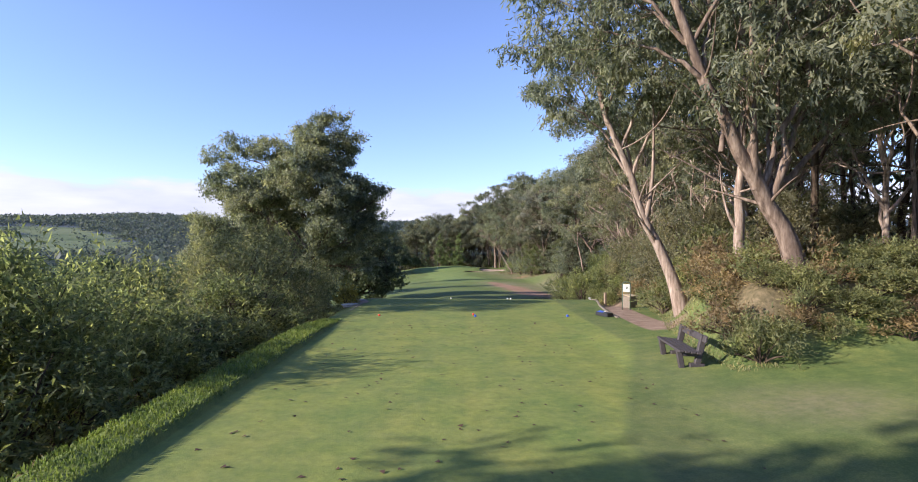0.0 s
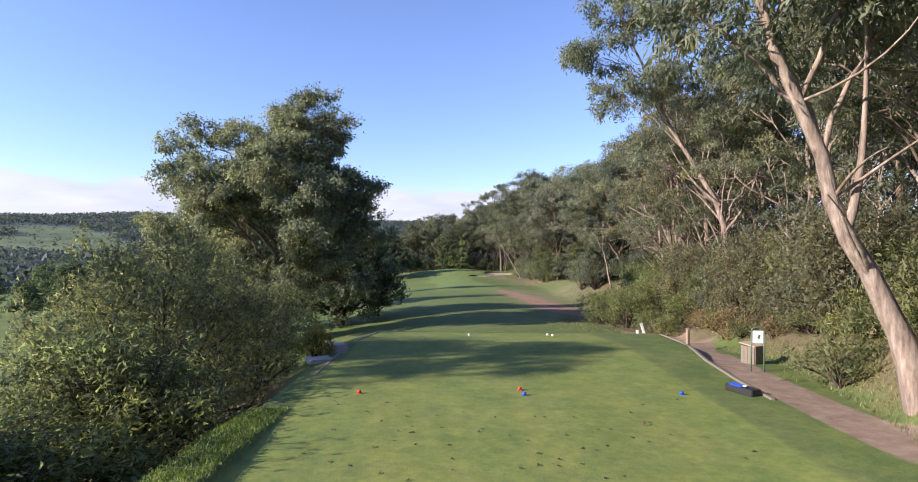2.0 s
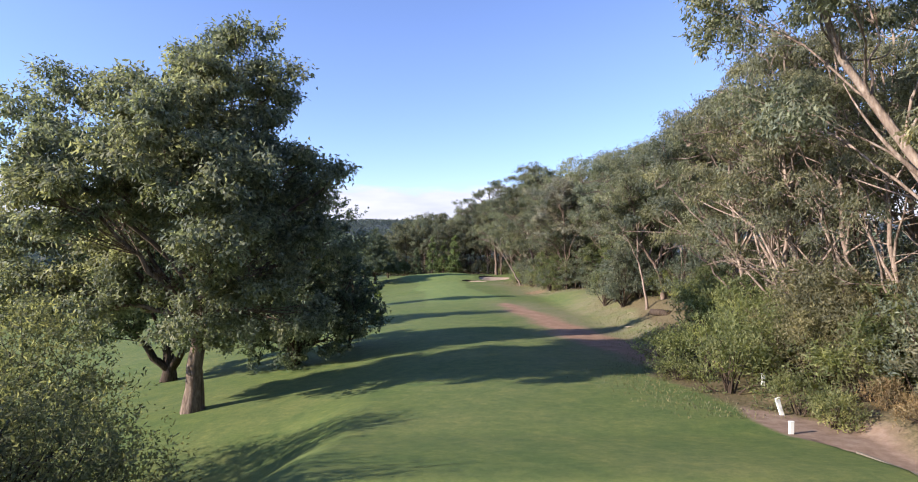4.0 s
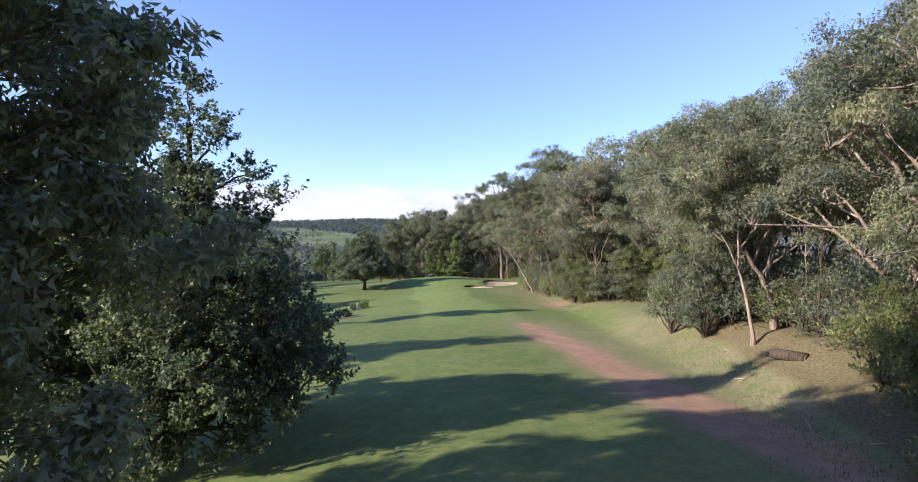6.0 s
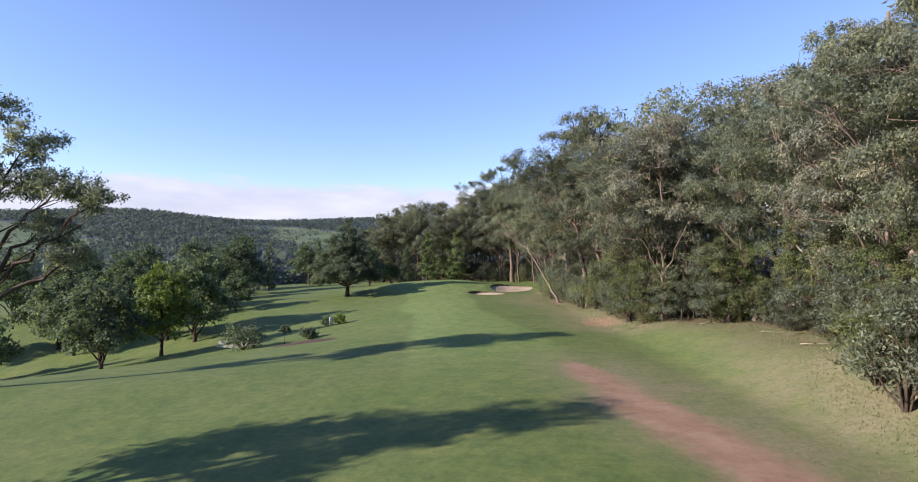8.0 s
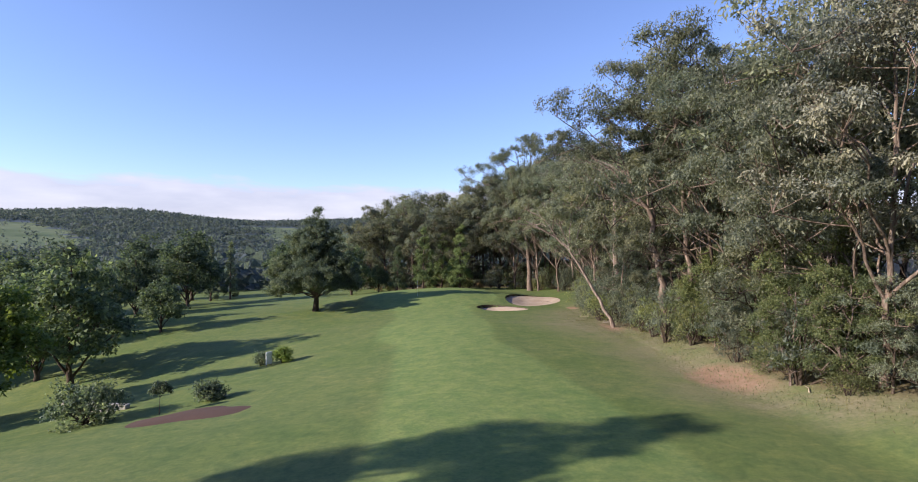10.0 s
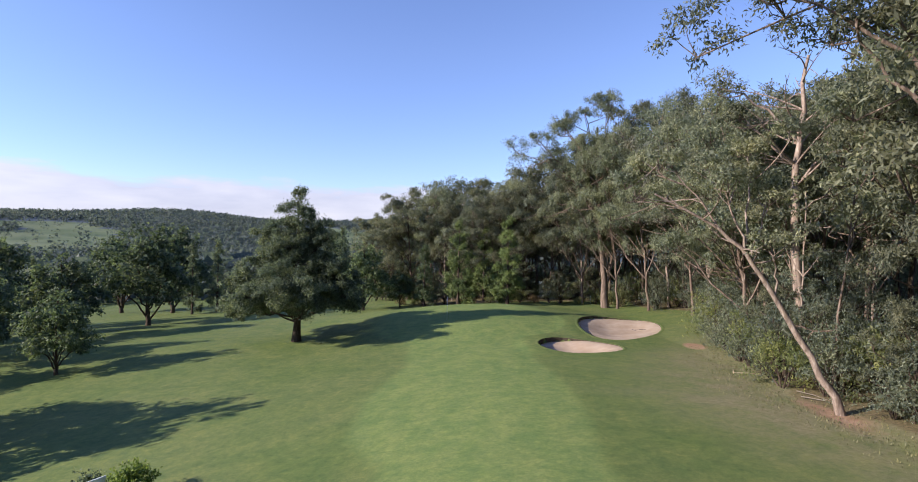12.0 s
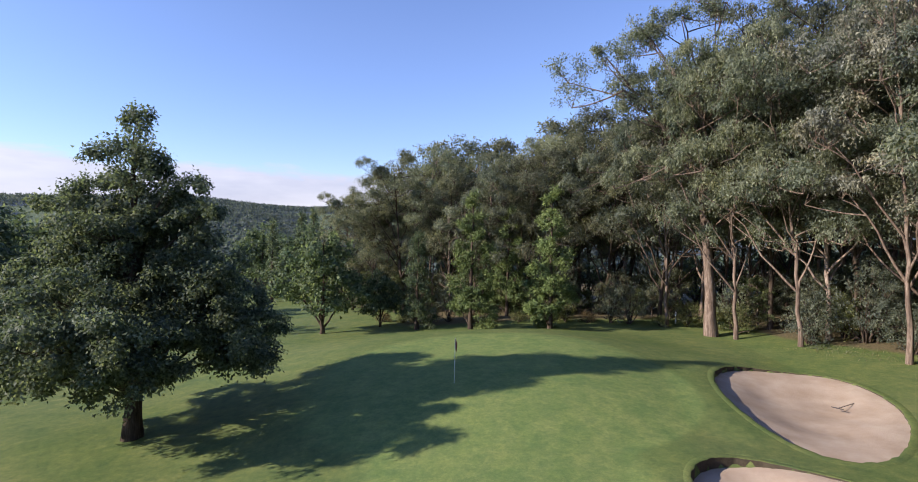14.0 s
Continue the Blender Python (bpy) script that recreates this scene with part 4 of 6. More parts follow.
C_GROUP = "conifers behind the green"
con = thing_tree("conifer", conifer(40, 11.2, 2.2), rough_bark, conifer_leaf, -6.4, 184.8, "dense pyramidal conifer at the wood's edge", group=C_GROUP)
put(con, 0.0, 184.6, 100, 1.02)
put(con, -3.2, 194, 30, 0.95)
thing_tree("sapling_tree", conifer(41, 8.5, 1.5, 70), rough_bark, park_leaf, -11.2, 187.5, "light green slender young tree behind the green", group=C_GROUP)
cyp = thing_tree("cypress_tree", conifer(42, 11, 1.25), rough_bark, dark_leaf, -48.5, 196, "narrow dark green cypress on the lower fairway", group="cypresses")
for x, y, s in ((-45.5, 198, 1.05), (-66, 186, 0.9), (-32, 222, 1.3), (-36, 228, 1.3), (-40, 226, 1.2), (-62, 112, 0.7)):
    put(cyp, x, y, 50 * s, s)

# ---- the wood on the right ----
W_GROUP = "gum trees of the wood"
near_gum = "tall gum tree with peeling pinkish bark at the wood's edge"
# three leaning gums on the bank behind the bench
FINE = dict(clump=0.75, per=200, leaf=(0.25, 0.06), droop=0.7, spray=-0.5, twigs=10, core=0)
thing_tree("gum_tree", grow(50, [(0, 0, 0), (-0.5, 0, 1.2), (-1.25, 0, 2.7), (-2.5, -0.1, 5.2), (-3.7, 0, 7.8), (-4.3, 0.3, 11)], 0.29,
    [(-5.6, 0.4, 12.4, 1.8), (-3.6, 0, 11, 1.8), (-6.6, 1, 9.4, 1.5), (-4.2, 1.4, 8.2, 1.5), (-2.2, 0.5, 8.6, 1.7), (-0.6, -0.4, 7.2, 1.6), (-5.4, 0.5, 7.0, 1.1), (-1.8, -0.8, 5.6, 1.2), (0.6, 0, 6.0, 1.5), (1.8, 0.4, 8.4, 1.9), (0.4, 0.4, 11, 2.0), (-0.4, 0.6, 4.6, 0.9), (2.6, 0.6, 5.2, 1.3)],
    fill=0.9, bare=5, side_limbs=[((-1.25, 0, 2.5), (-1.5, -0.4, 3.6), (-1.9, -0.8, 8.5), 0.13), ((-1.2, 0, 2.4), (-0.3, 0.2, 3.0), (-0.5, 0.4, 8.0), 0.11), ((-2.2, 0, 3.5), (-2.0, 0.2, 5.0), (-1.4, 0.5, 7.5), 0.08)], **FINE), gum_bark, gum_leaf, 9.4, 15.2, "thick-trunked gum leaning over the grass, bark shed in strips", group=W_GROUP)
thing_tree("gum_tree", grow(51, [(0, 0, 0), (-0.1, 0, 2), (0.1, 0, 5), (-0.2, 0, 9), (0.2, 0, 14)], 0.18,
    [(0, 0, 14.5, 1.6), (-1.5, 0, 12.6, 1.5), (1.6, 0.4, 12, 1.6), (-0.8, 0.6, 10, 1.4), (1.2, 0, 8.6, 1.3), (-1.4, 0, 7.6, 1.1), (0.9, 0.4, 6.0, 0.9)],
    bare=6, side_limbs=[((0, 0, 1.4), (-0.6, 0, 1.9), (-0.7, 0, 3.6), 0.07)], **FINE), pale_bark, gum_leaf, 8.85, 17.3, near_gum, group=W_GROUP)
thing_tree("gum_tree", grow(52, [(0, 0, 0), (-0.7, 0.25, 1.8), (-1.6, 0.6, 4), (-3.1, 0.7, 7.8), (-3.6, 1, 14)], 0.24,
    [(-3.8, 1, 14.6, 1.8), (-5.2, 1.2, 12.4, 1.5), (-2.2, 0.6, 12.0, 1.7), (-5.2, 1.5, 10.0, 1.4), (-1.4, 1, 10, 1.6), (-3.4, 0.4, 8.8, 1.4), (-0.4, 0.5, 8, 1.4), (-2.2, 1.5, 7.0, 1.1), (0.6, 0, 10.6, 1.8), (-4.4, 0.6, 7.6, 1.0)],
    bare=6, side_limbs=[((-1.3, 0.45, 3.2), (-0.9, 0.3, 4.6), (-1.2, 0.2, 8.6), 0.1), ((-0.9, 0.3, 2.2), (-1.6, 0.1, 3.0), (-2.0, 0, 4.4), 0.06)], **FINE), pale_bark, gum_leaf, 8.2, 20.0, near_gum, group=W_GROUP)
# a big pale-limbed gum further along the path
thing_tree("gum_tree", grow(53, [(0, 0, 0), (-0.3, 0, 3.8), (-1.0, 0, 7), (-2.9, 2, 11), (-5.0, 0.5, 14), (-6, 0, 16)], 0.22,
    [(-6.5, 0, 17, 2.0), (-9.2, -1, 14.4, 1.3), (-7.4, 0, 14.6, 1.6), (-4.6, 1, 18, 2.0), (-2.4, 0, 17, 2.2), (-5.4, 3.5, 13.4, 1.8), (-5.2, -1.4, 12.6, 1.7), (-2.6, 1.5, 13.6, 2.0), (0.2, 0, 14.4, 2.2), (-3.8, 4, 10.4, 1.4), (-1.8, -2, 10.2, 1.5), (1.6, 1, 11.6, 2.0), (2.4, -1, 16.4, 2.2), (-4.6, 1.4, 9.4, 1.0), (0.4, -2, 8.2, 1.4)],
    clump=0.8, per=200, leaf=(0.24, 0.075), droop=0.6, fill=0.9, bare=9, limb=0.35, side_limbs=[((-0.9, 0, 6.6), (-2.6, 0.5, 8.0), (-3.4, 1, 10.2), 0.1), ((-0.6, 0, 5.2), (1.2, -0.3, 7), (1.4, -0.5, 12), 0.09)]), pale_bark, gum_leaf, 14.2, 39.5, "big gum with pale bare limbs reaching over the path", group=W_GROUP)

inner, fringe, wattles = [], [], []
WOOD_LEAF = (gum_leaf, gum_leaf_cool, grey_leaf, deep_leaf, gum_leaf_cool, deep_leaf)
for k in range(6):
    r = np.random.default_rng(160 + k)
    h = 19.0
    lean = (r.uniform(-2.6, -0.6), r.uniform(-1.0, 1.0))
    trunk = [(0, 0, 0), (lean[0] * 0.25, lean[1] * 0.4, 5), (lean[0] * 0.6, lean[1], 10), (lean[0], lean[1], 16.5)]
    parts = gum(160 + k, trunk, 0.13 + 0.02 * (k % 3), crown_limbs(r, h, 0.29 + 0.04 * (k % 3), 0.2, 11, lean, 0.05, (2, 5)), cap=1.55, sub=12, per=62, leaf=(0.21, 0.07), droop=0.8, flat=0.72, bare=9)
    fringe.append(thing_tree("gum_tree", parts, (gum_bark, pale_bark, gum_bark, rough_bark, gum_bark, rough_bark)[k], WOOD_LEAF[k], (17.8, 25.0, 26.0, 19.0, 15.6, 24.0)[k], (113, 78, 70, 160, 151.5, 175)[k], (near_gum, "tall gum tree with olive crown at the wood's edge", "tall grey-leaved gum tree at the wood's edge")[k % 3], group=W_GROUP))
for k in range(4):
    r = np.random.default_rng(180 + k)
    h = 20.0
    lean = r.uniform(-1.2, 1.2, 2)
    trunk = [(0, 0, 0), (lean[0] * 0.2, lean[1] * 0.4, 6), (lean[0] * 0.6, lean[1], 12), (lean[0], lean[1], 17.5)]
    parts = gum(180 + k, trunk, 0.17, crown_limbs(r, h, 0.42, 0.19, 8, lean, 0.0, (2, 4)), cap=1.9, sub=10, per=24, leaf=(0.38, 0.14), flat=0.72, bare=4, sides=6)
    inner.append(thing_tree("gum_tree", parts, (gum_bark, rough_bark)[k % 2], (gum_leaf, gum_leaf_cool, deep_leaf, deep_leaf)[k], (21, 22, 24, 22)[k], (30, 126, 134, 142)[k], "tall gum tree standing within the wood", group=W_GROUP))
open_gums = []
for k in range(2):
    r = np.random.default_rng(170 + k)
    h = 19.0
    lean = (r.uniform(-2.0, -0.4), r.uniform(-1.0, 1.0))
    trunk = [(0, 0, 0), (lean[0] * 0.25, lean[1] * 0.4, 5), (lean[0] * 0.6, lean[1], 10), (lean[0], lean[1], 16.5)]
    parts = gum(170 + k, trunk, 0.17, crown_limbs(r, h, 0.3, 0.2, 12, lean, 0.05, (1, 4)), cap=1.2, sub=10, per=56, leaf=(0.22, 0.06), flat=0.8, droop=0.9, bare=16, core=5)
    open_gums.append(thing_tree("gum_tree", parts, pale_bark, warm_leaf, (16.8, 20.5)[k], (53.5, 48)[k], "thin-crowned gum with many bare pale branches", group=W_GROUP))
# low-crowned wattles and young gums that close the wood's edge
for k in range(4):
    r = np.random.default_rng(220 + k)
    h = (8.5, 10.5, 7.5, 9.5)[k]
    limbs = crown_limbs(r, h, 0.14, 0.2, 11, (r.uniform(-0.8, 0.2), 0.0), 0.04, (2, 4))
    parts = gum(220 + k, [(0, 0, 0), (0.1, 0, 0.3 * h), (-0.3, 0.1, 0.6 * h), (-0.2, 0, 0.85 * h)], 0.1, limbs, cap=1.05, sub=10, per=44, leaf=((0.16, 0.06), (0.19, 0.065), (0.14, 0.055), (0.19, 0.065))[k], flat=0.78, droop=0.35, bare=5, sides=6)
    wattles.append(thing_tree("wattle_tree", parts, (gum_bark, rough_bark)[k % 2], (wattle_leaf, gum_leaf_cool, wattle_leaf, deep_leaf)[k], (22.6, 21.8, 20.8, 16.4)[k], (98.5, 94.5, 106.5, 119)[k], ("bright green wattle with a dense low crown at the wood's edge", "young grey-green gum leafy down to the grass")[k % 2], group="low trees at the wood's edge"))
poles = []
for k in range(3):
    r = np.random.default_rng(190 + k)
    lean = r.uniform(-1.0, 1.0, 2)
    parts = gum(190 + k, [(0, 0, 0), (lean[0] * 0.3, 0, 3), (lean[0], lean[1], 9.5)], 0.085, crown_limbs(r, 9.5, 0.62, 0.12, 4, lean, 0.0, (1, 2)), cap=0.9, sub=8, per=20, leaf=(0.26, 0.1), bare=4, sides=5)
    poles.append(thing_tree("gum_sapling", parts, (rough_bark, gum_bark, pale_bark)[k], gum_leaf, (18.5, 20.0, 19.0)[k], (110, 140, 168)[k], "slender gum sapling with a thin bare pole in the wood", group="saplings in the wood"))


def edge_gum(y):
    """Thin-crowned gums beside the path; the darker-leaved kinds grow towards the green."""
    if y < 60:
        return open_gums[lean_r.integers(2)]
    deep = lean_r.random() < np.interp(y, [95, 150], [0.12, 0.8])
    return fringe[3 + lean_r.integers(3) if deep else lean_r.integers(3)]


def wood_gum(y):
    if y < 60 and lean_r.random() < 0.5:
        return open_gums[lean_r.integers(2)]
    deep = lean_r.random() < np.interp(y, [95, 150], [0.15, 0.9])
    return inner[2 + lean_r.integers(2) if deep else lean_r.integers(2)]


lean_r = np.random.default_rng(5)
# single gums that stand out of the wood's edge
thing_tree("gum_tree", gum(201, [(0, 0, 0), (-1.9, 0, 3.2), (-3.9, 0, 6.6), (-5.6, 0.2, 8.4), (-8.4, 0.2, 9.8)], 0.17,
    [(6.6, (-3.2, 0.5, 9.6), 2), (7.4, (-6.0, -0.4, 10.6), 3), (8.4, (-8.2, 0.4, 11.2), 3), (5.0, (-3.6, -0.8, 7.4), 1), (6.6, (-5.2, 1.2, 8.4), 1), (7.4, (-4.2, 0.4, 11.8), 3)],
    cap=1.05, sub=11, per=60, leaf=(0.2, 0.068), bare=9), pale_bark, gum_leaf, 13.5, 138, "leaning thin-trunked gum with a pale bare limb over the grass", group=W_GROUP)
thing_tree("gum_tree", gum(202, [(0, 0, 0), (-0.5, 0, 4.5), (-1.0, 0, 8), (-1.2, 0, 11), (-1.8, 0.3, 18)], 0.27,
    [(4.5, (-3.6, 0.2, 7.0), 2), (9.0, (-3.8, 0.5, 13.0), 3), (10.0, (1.4, 0.8, 14.0), 3), (11.0, (-4.4, -0.4, 16.4), 3), (13.0, (0.6, -0.6, 18.0), 3), (14.0, (-2.4, 0.4, 19.6), 3), (8.0, (1.6, -0.6, 10.0), 2), (12.0, (-1.6, -1.6, 12.4), 2)],
    cap=1.45, sub=12, per=72, leaf=(0.21, 0.07), bare=7), gum_bark, deep_leaf, 17.0, 129, "straight gum with a pink-brown trunk and high tufted crown", group=W_GROUP)
thing_tree("gum_tree", gum(203, [(0, 0, 0), (-0.4, 0, 4), (-1.2, 0, 8), (-1.8, 0, 10.4), (-4.0, 0.4, 13.8)], 0.36,
    [(9.0, (-1.4, 0.6, 15.0), 3), (10.4, (-6.2, 0.2, 14.6), 3), (11.5, (-8.6, 1.0, 15.8), 3), (12.0, (-5.2, -0.4, 17.0), 3), (13.0, (-7.2, 0.6, 17.4), 3), (10.0, (-2.8, -0.6, 17.2), 3), (8.0, (1.2, 0.8, 12.4), 3), (7.2, (1.6, -0.4, 9.2), 2)],
    cap=1.35, sub=12, per=72, leaf=(0.21, 0.07), bare=8), gum_bark, deep_leaf, 15.6, 131, "big forked gum with smooth pink limbs leaning outwards", group=W_GROUP)
thing_tree("gum_tree", gum(204, [(0, 0, 0), (0.1, 0, 6), (-0.2, 0, 12), (0.0, 0, 16), (0.3, 0, 19)], 0.33,
    [(12.0, (-3.4, 0.4, 15.4), 2), (11.0, (2.8, 0.4, 14.2), 2), (10.0, (-3.8, -0.4, 12.2), 2), (9.0, (2.4, -0.8, 11.0), 2), (14.0, (-4.6, 0.6, 17.2), 1), (8.0, (-2.6, 0.8, 9.0), 2)],
    cap=1.2, sub=11, per=66, leaf=(0.21, 0.07), bare=20), pale_bark, deep_leaf, 16.2, 147.0, "half-bare old gum with a crown of white dead limbs", group=W_GROUP)
thing_tree("gum_tree", gum(205, [(0, 0, 0), (-0.25, 0, 1.6), (-0.6, 0, 3.0), (-2.6, 0, 5.4), (-3.6, 0.2, 9.5)], 0.25,
    [(3.0, (0.8, 0.2, 7.0), 3), (3.0, (2.4, 0.4, 9.4), 4), (4.4, (-4.8, -0.4, 6.8), 3), (5.4, (-6.4, 0.4, 9.0), 4), (6.5, (-2.0, 0.3, 10.6), 4), (6.0, (-4.6, 0.2, 11.8), 4), (4.0, (0.4, 0.2, 12.2), 4), (5.4, (-1.6, -0.8, 7.8), 2), (7.0, (-2.4, 0.6, 12.8), 4), (3.6, (3.6, -0.6, 6.6), 3), (6.0, (-4.0, -1.4, 9.8), 4), (5.0, (-0.4, -1.6, 10.0), 4), (5.0, (-6.6, -0.6, 7.4), 3)],
    cap=1.4, sub=12, per=72, leaf=(0.2, 0.07), bare=2), gum_bark, gum_leaf, 18.9, 75.2, "forked gum with smooth pinkish limbs and a wide domed crown", group=W_GROUP)
thing_tree("gum_tree", gum(206, [(0, 0, 0), (-0.4, 0, 2.6), (-1.0, 0.2, 5.2), (-0.8, 0.3, 8.4)], 0.13,
    [(4.0, (-2.4, 0.2, 7.2), 2), (6.0, (0.6, 0.2, 8.2), 2), (7.4, (-1.4, 0.4, 9.6), 2)],
    cap=1.0, sub=11, per=40, leaf=(0.26, 0.1), bare=4), pale_bark, gum_leaf, 16.9, 74.2, "thin leaning pale gum beside the forked one", group=W_GROUP)
for seed, x, y, h in ((207, 19.4, 62.5, 17.5), (208, 22.0, 68.5, 16.5), (209, 22.2, 91.0, 19.5)):
    r = np.random.default_rng(seed)
    thing_tree("gum_tree", gum(seed, [(0, 0, 0), (-0.3, 0, 5), (-0.6, 0.2, 10), (-1.2, 0, h - 2)], 0.32, crown_limbs(r, h, 0.42, 0.25, 11, (-1.6, 0.0), 0.03, (3, 5)), cap=1.4, sub=12, per=70, leaf=(0.21, 0.07), bare=12),
        pale_bark, gum_leaf, x, y, "tall open gum with many white dead branches under its crown", group=W_GROUP)
thing_tree("gum_tree", gum(210, [(0, 0, 0), (-0.4, 0, 6), (-1.0, 0, 12), (-1.6, 0, 19), (-1.2, 0, 23)], 0.42,
    [(11, (-7.6, -1.2, 18.6), 4), (13, (-9.0, -1.6, 21.0), 3), (14, (-5.6, -1.0, 22.6), 4), (16, (-3.0, 0, 24.6), 4), (17, (0.4, 0.4, 25.8), 4), (15, (3.0, 0, 24.0), 4), (12, (3.6, -0.8, 20.4), 4), (10, (-4.0, -1.6, 17.0), 3), (9, (2.6, -1.4, 16.4), 3), (13, (-2.0, -2.4, 20.4), 4), (8, (-2.4, -1.0, 13.6), 2)],
    cap=1.6, sub=12, per=68, leaf=(0.22, 0.075), flat=0.72, bare=8), gum_bark, gum_leaf_cool, 12.4, 183.5, "very tall spreading gum rising out of the wood behind the bunkers", group=W_GROUP)
rows = [(2.6, 4.8, 0), (6.0, 5.6, 1), (11.5, 8.0, 2), (18.0, 9.0, 3), (27.0, 9.0, 4)]
# level of the canopy's top along the wood
CANOPY = [(0, 17), (40, 17.5), (55, 18), (64, 17.5), (76, 15.5), (88, 16.0), (97, 16.8), (106, 17), (118, 18), (126, 20), (132, 20.5), (140, 18), (150, 17.0), (165, 17.5), (190, 18)]


def canopy(y, off):
    z = float(np.interp(y, [p[0] for p in CANOPY], [p[1] for p in CANOPY]))
    return 3 + (z - 3) * (1 + 0.02 * (off - 2.6))


for off, gap_y, row in rows:
    y = (23.0, 8.0, 4.0, 0.0, 6.0)[row]
    while y < 186:
        x = float(line_x(WOODSIDE, max(y, 11))) + off + lean_r.uniform(-0.9, 1.3)
        if 42 < y < 63:
            x = max(x, 16.5)
        if y < 24:
            x = max(x, 11.0)
        front = row == 0
        s = (canopy(y, off) - zat(x, y)) / (19.0 if front else 20.0) * lean_r.uniform(0.8, 1.03)
        if not (front and (lean_r.random() < 0.1 or 33 < y < 43 or 58 < y < 79 or 127 < y < 149)):
            put(edge_gum(y) if front or (row == 1 and (35 < y < 60 or lean_r.random() < 0.35)) else wood_gum(y), x, y, lean_r.uniform(-50, 50) if front else lean_r.uniform(0, 360), s, 1.0, 0.1)
        y += gap_y * lean_r.uniform(0.75, 1.3)
y = 80.0
while y < 128:
    for off in (0.4, 2.8):
        put(wattles[lean_r.integers(4)], float(line_x(WOODSIDE, y)) + off + lean_r.uniform(-0.5, 0.8), y + lean_r.uniform(-0.8, 0.8), lean_r.uniform(0, 360), lean_r.uniform(0.5, 0.95) * (0.75 if off < 1 else 1.05), lean_r.uniform(0.9, 1.1), 0.1)
    y += lean_r.uniform(2.2, 3.6)
for x, y, k, sc in ((16.6, 131, 1, 0.7), (15.4, 136.5, 3, 0.6), (15.6, 142, 1, 0.75), (15.2, 147, 3, 0.6), (16.5, 153, 1, 0.6), (20.5, 161, 0, 0.8), (22.6, 166, 3, 0.8), (23.5, 171, 0, 0.75), (17.5, 62.5, 0, 0.55), (18.6, 66, 2, 0.6), (17.2, 57, 0, 0.6), (15.8, 52.5, 2, 0.6)):
    put(wattles[k], x, y, 61 * x, sc, 1.0, 0.1)
for x, y, a, sc in ((18.6, 135.5, 10, 1.05), (20.5, 141.5, -15, 1.1), (13.6, 182, 20, 1.2), (10.2, 187.5, 40, 1.2), (16.4, 178.5, -10, 1.25), (19.5, 173, 10, 1.2), (17.5, 185, 50, 1.4), (21, 180, 20, 1.4), (22.5, 188, 70, 1.45), (14, 190, 80, 1.35), (26, 183, 30, 1.45), (25, 172, 0, 1.2), (28, 165, 0, 1.2)):
    put(edge_gum(y), x, y, a, 0.8 * sc, 1.25, 0.1)
y = 24.0
while y < 184:
    for _ in range(2):
        x = float(line_x(WOODSIDE, y)) + lean_r.uniform(1.5, 13)
        if not (42 < y < 63 and x < 16.5):
            put(poles[lean_r.integers(3)], x, y + lean_r.uniform(-1.5, 1.5), lean_r.uniform(0, 360), lean_r.uniform(0.7, 1.25), lean_r.uniform(0.9, 1.25), 0.1)
    y += 3.2
for k in range(40):
    put(poles[k % 3], lean_r.uniform(-12, 22), 193 + lean_r.uniform(0, 9) + 2, lean_r.uniform(0, 360), lean_r.uniform(0.8, 1.3), 1.1, 0.1)
for k in range(30):
    y = 152 + 1.25 * k
    put(wattles[(3, 1, 3, 0)[k % 4]], float(line_x(WOODSIDE, min(y, 181))) + 3.4 + 2.6 * (k % 3) - (2.2 * max(0, y - 181) / 4), y, 77 * k, lean_r.uniform(0.4, 0.62), 1.0, 0.1)
for k in range(34):
    x = 12 - 1.02 * k
    put(wattles[(3, 1, 3, 2)[k % 4]], x, 195 + 2.2 * (k % 3) + 0.35 * max(0, -x) - (2.5 if x > 6 else 0), 77 * k, lean_r.uniform(0.4, 0.7) * (1.0 if x < -4 else 0.85), 1.0, 0.1)
# the wood closes the view behind the green
BACK = [(-27, 4.5), (-19, 8.5), (-13, 12.8), (-6, 12.2), (0, 13.2), (5, 14.5), (11, 17.5), (24, 19)]
for row in range(4):
    x = 24.0
    while x > -25 + 3 * row:
        y = 196.5 + 4.5 * row + 0.35 * max(0, -x) + (4 if x > 10 else 0) * -1 + lean_r.uniform(-1.5, 1.5)
        tall = (float(np.interp(x, [p[0] for p in BACK], [p[1] for p in BACK])) - zat(x, y)) / 19.0 * lean_r.uniform(0.82, 1.04) * (1 + 0.02 * row)
        put(edge_gum(y) if row < 2 else wood_gum(y), x, y, 90 + lean_r.uniform(-50, 50) if row == 0 else lean_r.uniform(0, 360), tall, 1.0, 0.1)
        x -= lean_r.uniform(3.4, 5.2)

for k in range(20):
    put(inner[2 + k % 2], 27 + (k * 7.3) % 34, 186 + (k * 4.7) % 30, 77 * k, lean_r.uniform(0.85, 1.1), 1.0, 0.1)

